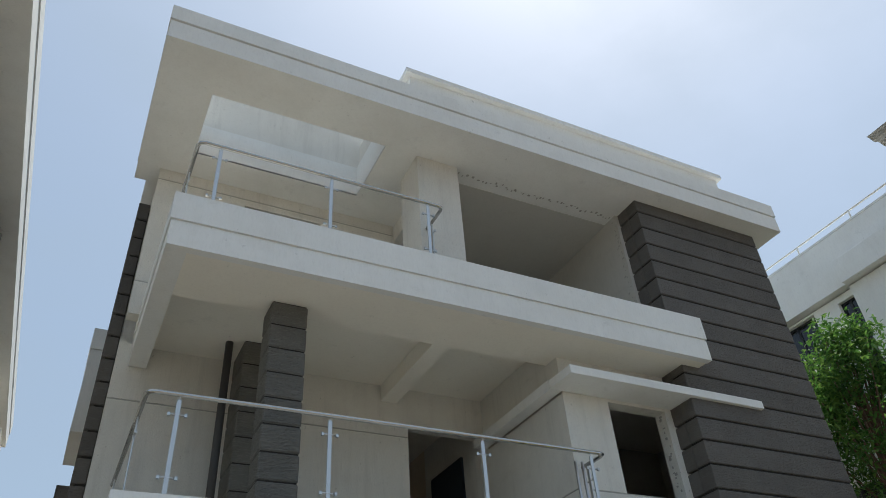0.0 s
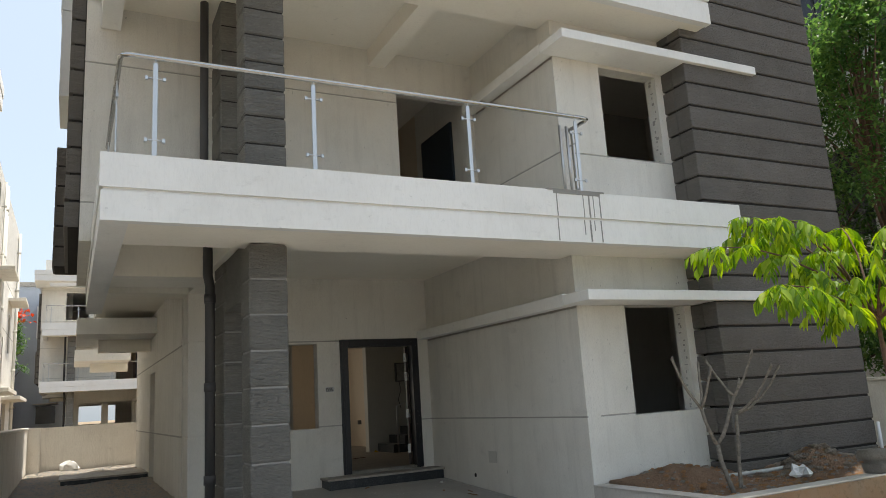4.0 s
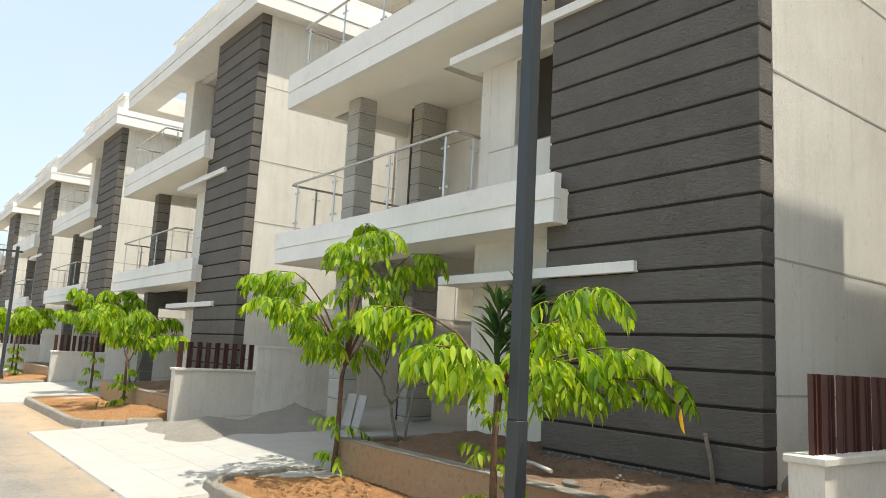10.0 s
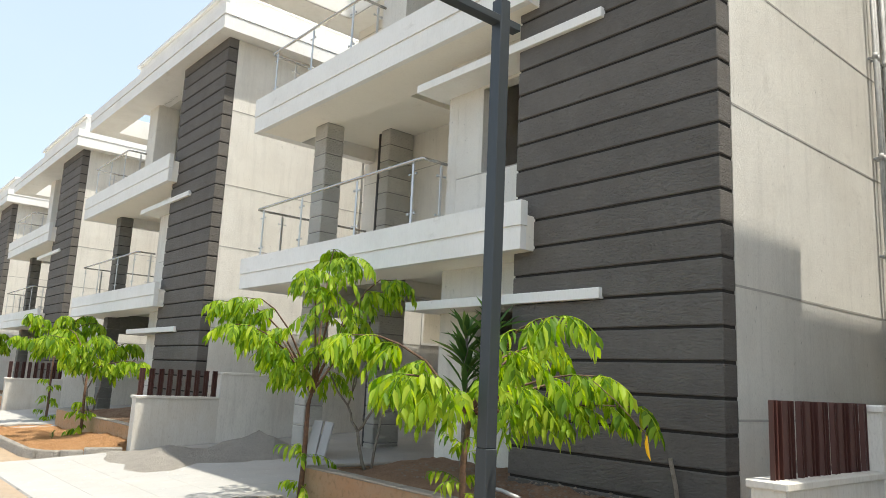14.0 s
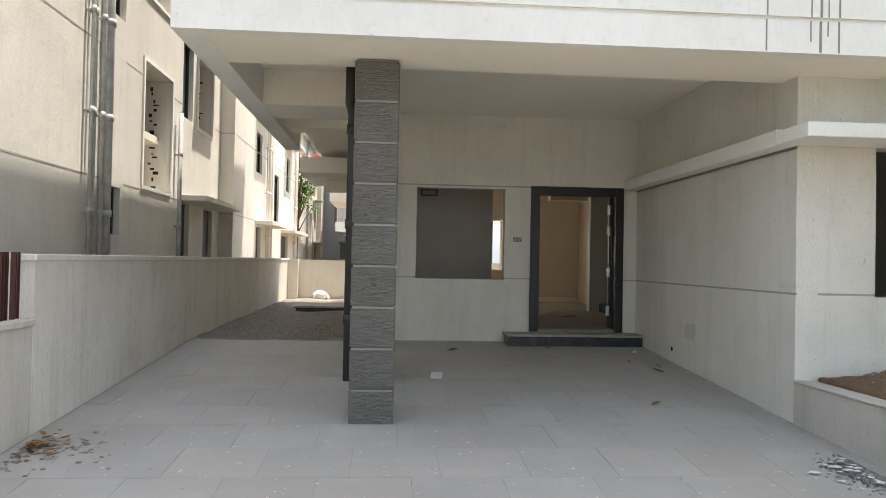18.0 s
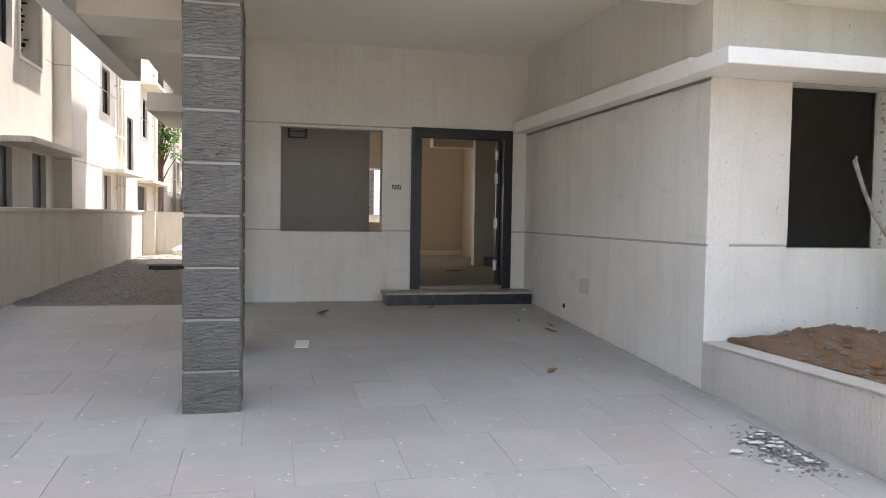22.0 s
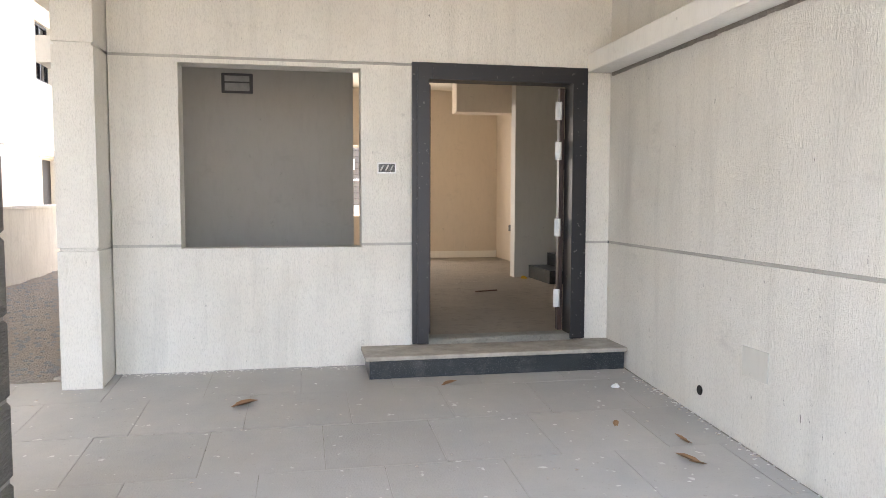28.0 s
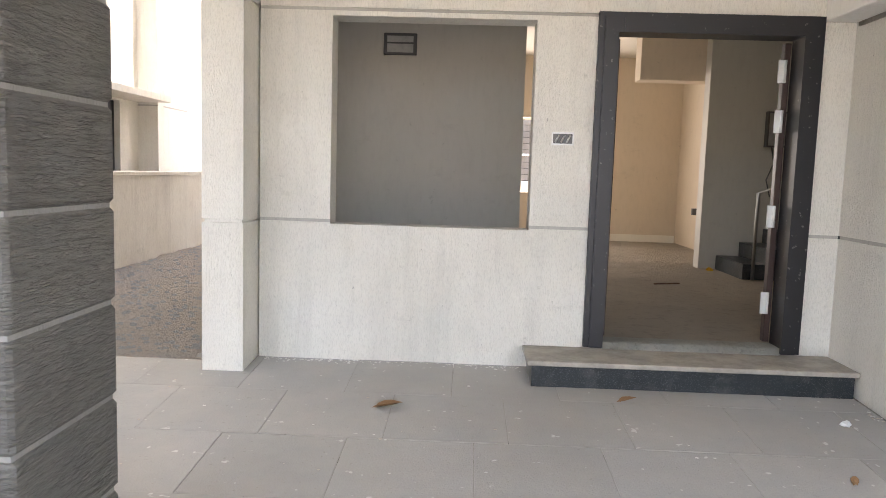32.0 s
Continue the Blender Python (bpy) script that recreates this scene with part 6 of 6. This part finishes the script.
def round_cover(at, radius, mat, label, rim):
    c = thing("manhole_cover", at, label, "manhole cover")
    x, y, z = at
    bm = bmesh.new()
    tube(bm, [(x, y, z - 0.04), (x, y, z + 0.022)], radius, 28)
    part("cover", bm, mat, c)
    bm = bmesh.new()
    for k in range(24):
        a, b = 2 * math.pi * k / 24, 2 * math.pi * (k + 1) / 24
        v = [bm.verts.new((x + r * math.cos(q), y + r * math.sin(q), z + h)) for q in (a, b) for r, h in ((radius + 0.002, 0.0), (radius + 0.035, 0.0), (radius + 0.035, 0.03), (radius + 0.002, 0.03))]
        for f in ((0, 1, 5, 4), (1, 2, 6, 5), (2, 3, 7, 6), (3, 0, 4, 7)):
            bm.faces.new([v[i] for i in f])
    tidy(bm)
    part("rim", bm, rim, c)


round_cover((-1.24, 4.50, 0.268), 0.29, STONE, "round grey concrete manhole cover in red soil", STONE)
round_cover((-2.95, 6.18, 0.637), 0.17, STONE, "round grey chamber lid in the planter soil", STONE)
bm = bmesh.new()
box(bm, -0.45, 0.45, -0.22, 0.22, -0.05, 0.012)
rounded(bm, 0.004)
slab = new("stone_slab", mesh_of(bm, "stone_slab", TILE))
slab.location, slab.rotation_euler = (-1.55, 6.25, 0.655), (0.02, 0.01, 0.15)
tagged(slab, "grey stone slab set in the planter soil", "stone slab")

# chamber cover in the driveway
cc = thing("chamber_cover", (0.06, 5.12, floor_z(5.1)), "tan cement chamber cover with a steel rim", "chamber cover")
bm = bmesh.new()
box(bm, -0.27, 0.39, 4.80, 5.44, floor_z(5.1) - 0.03, floor_z(5.12) + 0.022)
part("cover", bm, CHAMBER, cc)
bm = bmesh.new()
z0 = floor_z(5.12) - 0.02
for a in ((-0.305, -0.272, 4.77, 5.47), (0.392, 0.425, 4.77, 5.47), (-0.272, 0.392, 4.77, 4.798), (-0.272, 0.392, 5.442, 5.47)):
    box(bm, *a, z0, z0 + 0.048)
part("rim", bm, CONCRETE, cc)

# stone blocks by the planter end
for at, turn, size in (((8.35, 5.60, 0.795), 0.2, (0.17, 0.10, 0.13)), ((8.30, 5.60, 0.926), -0.12, (0.165, 0.09, 0.12)), ((8.70, 5.28, 0.28), 0.1, (0.26, 0.15, 0.18)), ((8.85, 5.32, 0.46), 0.15, (0.22, 0.11, 0.15))):
    bm = bmesh.new()
    box(bm, -size[0], size[0], -size[1], size[1], 0, size[2])
    rounded(bm, 0.022, 2)
    for v in bm.verts:
        v.co += Vector((noise.noise(v.co * 9) * 0.012, noise.noise(v.co * 11 + Vector((3, 0, 0))) * 0.012, 0))
    st = new("stone_block", mesh_of(bm, "stone_block", STONE))
    st.location, st.rotation_euler = at, (0, 0, turn)
    tagged(st, "rough grey stone block by the planter", "stone block", "stone blocks")

# plastic scraps
def scrap(at, size, seed, label, name="plastic_bag", category="plastic bag", group="plastic scraps", mat=None):
    rnd = random.Random(seed)
    bm = bmesh.new()
    bmesh.ops.create_icosphere(bm, subdivisions=2, radius=size)
    for v in bm.verts:
        k = 0.6 + 0.55 * noise.noise(v.co * (2.2 / size) + Vector((seed, 0, 0)))
        v.co = Vector((v.co.x * k * 1.2, v.co.y * k, max(-size * 0.2, v.co.z * k * 1.1)))
    ob = new(name, mesh_of(bm, name, mat or WHITE_THING))
    ob.location = (at[0], at[1], at[2] + size * 0.18)
    tagged(ob, label, category, group)


scrap((0.55, 20.5, 0.71), 0.28, 3, "crumpled white plastic bag in the side yard")
scrap((7.1, 4.95, 0.33), 0.13, 5, "crumpled pale plastic scrap on red soil")
scrap((8.05, 6.35, 0.74), 0.16, 7, "crumpled pale plastic sheet in the planter")
scrap((5.62, 10.75, floor_z(10.75)), 0.035, 9, "small white scrap on the porch floor")
scrap((-4.0, 4.75, 0.29), 0.06, 11, "crumpled pale plastic scrap on red soil")

# yellow leaf on its long stalk
yl = thing("yellow_leaf", (-1.24, 5.2, 1.45), "single yellow leaf hanging from a thin twig", "leaf")
bm = bmesh.new()
tube(bm, [(-1.62, 5.08, 1.86), (-1.45, 5.13, 1.72), (-1.24, 5.2, 1.50)], 0.0035, 5)
part("twig", bm, BARK, yl)
bm = bmesh.new()
leaf(bm, Vector((-1.24, 5.2, 1.51)), Vector((0.10, 0.10, -1)), Vector((-0.7, -0.7, 0.1)), 0.19, 0.085, 0.0)
part("blade", bm, YELLOW_LEAF, yl)

# chipped edge and rust streaks on the lower balcony
chip = thing("plaster_damage", (5.52, FY - 0.01, 4.0), "broken plaster edge with dark drip streaks", "plaster damage")
bm = bmesh.new()
box(bm, 5.12, 5.90, FY - 0.020, FY + 0.10, 4.035, 4.052)
box(bm, 5.20, 5.84, FY - 0.018, FY + 0.02, 4.00, 4.036)
part("broken_edge", bm, MORTAR, chip)
for x, z0, w in ((5.24, 3.47, 0.006), (5.60, 3.55, 0.005), (5.68, 3.47, 0.010), (5.74, 3.60, 0.005), (5.83, 3.47, 0.007)):
    bm = bmesh.new()
    box(bm, x - w, x + w, FY - 0.0155, FY - 0.0125, Z1 + 0.285, 4.0)
    box(bm, x - w, x + w, FY - 0.0035, FY - 0.0005, z0, Z1 + 0.256)
    part("streak", bm, MORTAR, chip)

# rail stubs standing by the chipped edge
bm = bmesh.new()
for x in (5.70, 5.80):
    tube(bm, [(x, 7.1, 4.04), (x, 7.1, 5.0)], 0.018, 8)
single("rail_post", bm, STEEL, "pair of steel posts at the end of the rail", "rail post")

# neighbour's porch: sand heap, leaning slabs
def heap(at, radius, high, mat, label, seed):
    bm = bmesh.new()
    rings = 9
    for j in range(rings + 1):
        for k in range(22):
            a = 2 * math.pi * k / 22
            r = radius * j / rings * (0.9 + 0.6 * noise.noise(Vector((math.cos(a) * 1.6, math.sin(a) * 1.6, seed * 3.3))))
            q = Vector((at[0] + r * math.cos(a) * 1.4, at[1] + r * math.sin(a), 0))
            z = high * max(0, 1 - j / rings) ** 1.3 * (0.8 + 0.5 * noise.noise(q * 2.1 + Vector((0, 0, seed)))) + 0.03 * noise.noise(q * 9) * (1 - j / rings)
            bm.verts.new((q.x, q.y, floor_z(q.y) + z - 0.012))
    bm.verts.ensure_lookup_table()
    for j in range(rings):
        for k in range(22):
            a, b = j * 22 + k, j * 22 + (k + 1) % 22
            bm.faces.new([bm.verts[i] for i in (a, a + 22, b + 22, b)]).smooth = True
    bmesh.ops.remove_doubles(bm, verts=bm.verts[:], dist=0.001)
    single("sand_mound", bm, mat, label, "sand mound")


SAND = earth("grey_sand", (0.50, 0.465, 0.41), (0.43, 0.395, 0.345), (0.33, 0.30, 0.255), 4)
heap((-10.6, 7.0, floor_z(7.0)), 1.0, 0.5, SAND, "grey sand heap on the driveway", 2)
heap((-10.9, 5.7, floor_z(5.7)), 1.3, 0.22, SAND, "low spread of grey sand by the wall", 4)
for x, turn in ((-9.55, 0.25), (-9.15, -0.2)):
    bm = bmesh.new()
    box(bm, -0.18, 0.18, -0.015, 0.015, 0, 0.62)
    rounded(bm, 0.003)
    st = new("leaning_slab", mesh_of(bm, "leaning_slab", TILE))
    st.location, st.rotation_euler = (x, 7.42, floor_z(7.4)), (-0.22, 0, turn)
    tagged(st, "grey stone slab leaning by the pillar", "stone slab", "leaning slabs")

# small weeds
for n, (x, y) in enumerate(((-1.35, 5.0), (7.9, 4.6), (7.4, 5.4), (-15.2, 4.7))):
    rnd = random.Random(60 + n)
    bm = bmesh.new()
    for k in range(26):
        a = rnd.uniform(0, 6.28)
        leaf(bm, Vector((x, y, 0.26 + rnd.uniform(0, 0.12))), Vector((math.cos(a), math.sin(a), rnd.uniform(0.3, 2))), Vector((0, 0, 1)), rnd.uniform(0.05, 0.12), 0.014, 0.1)
    ob = single("weed", bm, DARK_LEAVES, "small green weed in the red soil", "weed", "", "stuff", at=(x, y, 0.25))

# socket inside the room
bm = bmesh.new()
box(bm, 6.95, 7.03, 18.0, 18.06, 1.35, 1.45)
single("wall_socket", bm, PLASTIC, "dark wall socket with a loose wire", "socket", at=(7.0, 18.0, 1.35))
# bare cement patch at the foot of the neighbour's side wall
bm = bmesh.new()
low, high = [], []
for k in range(15):
    y = 7.22 + 0.14 * k
    top = 0.78 + 0.42 * min(1.0, k / 6) ** 0.7 - 0.10 * max(0, k - 8) / 6 + 0.05 * noise.noise(Vector((y * 3, 0, 4)))
    low.append([bm.verts.new((SIDE_R - PITCH + d, y, 0.5)) for d in (-0.004, 0.004)])
    high.append([bm.verts.new((SIDE_R - PITCH + d, y, top)) for d in (-0.004, 0.004)])
for k in range(14):
    bm.faces.new((low[k][1], low[k + 1][1], high[k + 1][1], high[k][1]))
    bm.faces.new((high[k][1], high[k + 1][1], high[k + 1][0], high[k][0]))
single("cement_patch", bm, MORTAR, "bare grey cement patch on the side wall", "plaster patch")

# a grey apartment block far behind the houses
tower = thing("apartment_building", (-6.0, 62.0, 0.0), "distant blue-grey apartment block with dark windows", "apartment building")
TOWER = plaster("blue_grey_paint", (0.42, 0.45, 0.50), (0.36, 0.385, 0.42), grain=8, depth=0.002, strength=0.2)
bm = bmesh.new()
box(bm, -14.0, 0.5, 60.0, 70.0, 0.0, 11.5)
body = part("wall", bm, TOWER, tower)
bm = bmesh.new()
box(bm, -14.25, 0.75, 59.8, 70.2, 11.5, 11.8)
part("roof", bm, CONCRETE, tower)
bm = bmesh.new()
box(bm, -0.6, 0.6, -0.03, 0.03, -0.6, 0.6)
me = mesh_of(bm, "window", PANEL_GLASS)
bm = bmesh.new()
box(bm, -0.8, 0.8, -0.45, 0.0, 0.72, 0.80)
ledge = mesh_of(bm, "ledge", CONCRETE)
for i in range(5):
    for k in range(3):
        piece("window", me, tower, (-12.6 + 2.9 * i, 59.98, 2.4 + 3.3 * k))
        piece("ledge", ledge, tower, (-12.6 + 2.9 * i, 60.0, 2.4 + 3.3 * k))

# crumbs along the foot of the porch walls
scatter("crumbs", CHIPS, 240, lambda r: (r.uniform(2.3, 3.95), 11.53 - abs(r.gauss(0, 0.035))), 0.013, "plaster crumbs along the foot of the wall", "crumbs", 21, 0.5, height=lambda x, y: floor_z(y) + 0.001)
scatter("crumbs", SIDE_SOIL, 150, lambda r: (BLOCK_X - abs(r.gauss(0, 0.05)), r.uniform(6.0, 11.1)), 0.013, "dark dirt crumbs along the foot of the wall", "crumbs", 22, 0.5, height=lambda x, y: floor_z(y) + 0.001)
scatter("crumbs", CHIPS, 170, lambda r: (BLOCK_X - abs(r.gauss(0, 0.04)), r.uniform(7.4, 11.1)), 0.014, "plaster crumbs along the foot of the wall", "crumbs", 23, 0.5, height=lambda x, y: floor_z(y) + 0.001)
scatter("crumbs", SIDE_SOIL, 60, lambda r: (r.gauss(6.1, 0.35), r.gauss(15.6, 0.3)), 0.03, "dark crumbs on the room floor", "crumbs", 24, 0.3, height=lambda x, y: INSIDE + 0.001)
scatter("crumbs", SIDE_SOIL, 90, lambda r: (r.uniform(-0.30, 5.6), r.uniform(6.2, 11.3)), 0.011, "dark crumbs of dirt on the paving", "crumbs", 25, 0.3, height=lambda x, y: floor_z(y) + 0.002)
tube_thing("stick", [(5.50, 14.35, INSIDE + 0.012), (5.62, 14.38, INSIDE + 0.014), (5.78, 14.44, INSIDE + 0.012)], 0.008, BARK, "thin dark stick on the room floor", "stick")
scrap((6.50, 15.70, INSIDE), 0.05, 13, "crumpled yellow rag at the foot of the stair", "rag", "rag", "", YELLOW_LEAF)
mb = thing("meter_box", (7.23, 15.88, 2.5), "open grey meter box with hanging wire", "meter box")
bm = bmesh.new()
for a, b, c, d in ((-0.13, 0.13, 0.19, 0.21), (-0.13, 0.13, -0.21, -0.19), (-0.13, -0.11, -0.19, 0.19), (0.11, 0.13, -0.19, 0.19)):
    box(bm, 7.23 + a, 7.23 + b, 15.82, 15.9, 2.5 + c, 2.5 + d)
part("case", bm, PLASTIC, mb)
bm = bmesh.new()
box(bm, 7.23 - 0.11, 7.23 + 0.11, 15.87, 15.9, 2.31, 2.69)
part("back_plate", bm, PIPE_GREY, mb)
bm = bmesh.new()
tube(bm, [(7.23 - 0.05, 15.86, 2.30), (7.23 - 0.02, 15.84, 2.1), (7.23 - 0.09, 15.85, 1.9), (7.23 - 0.03, 15.86, 1.7)], 0.008, 6)
part("wire", bm, PLASTIC, mb)
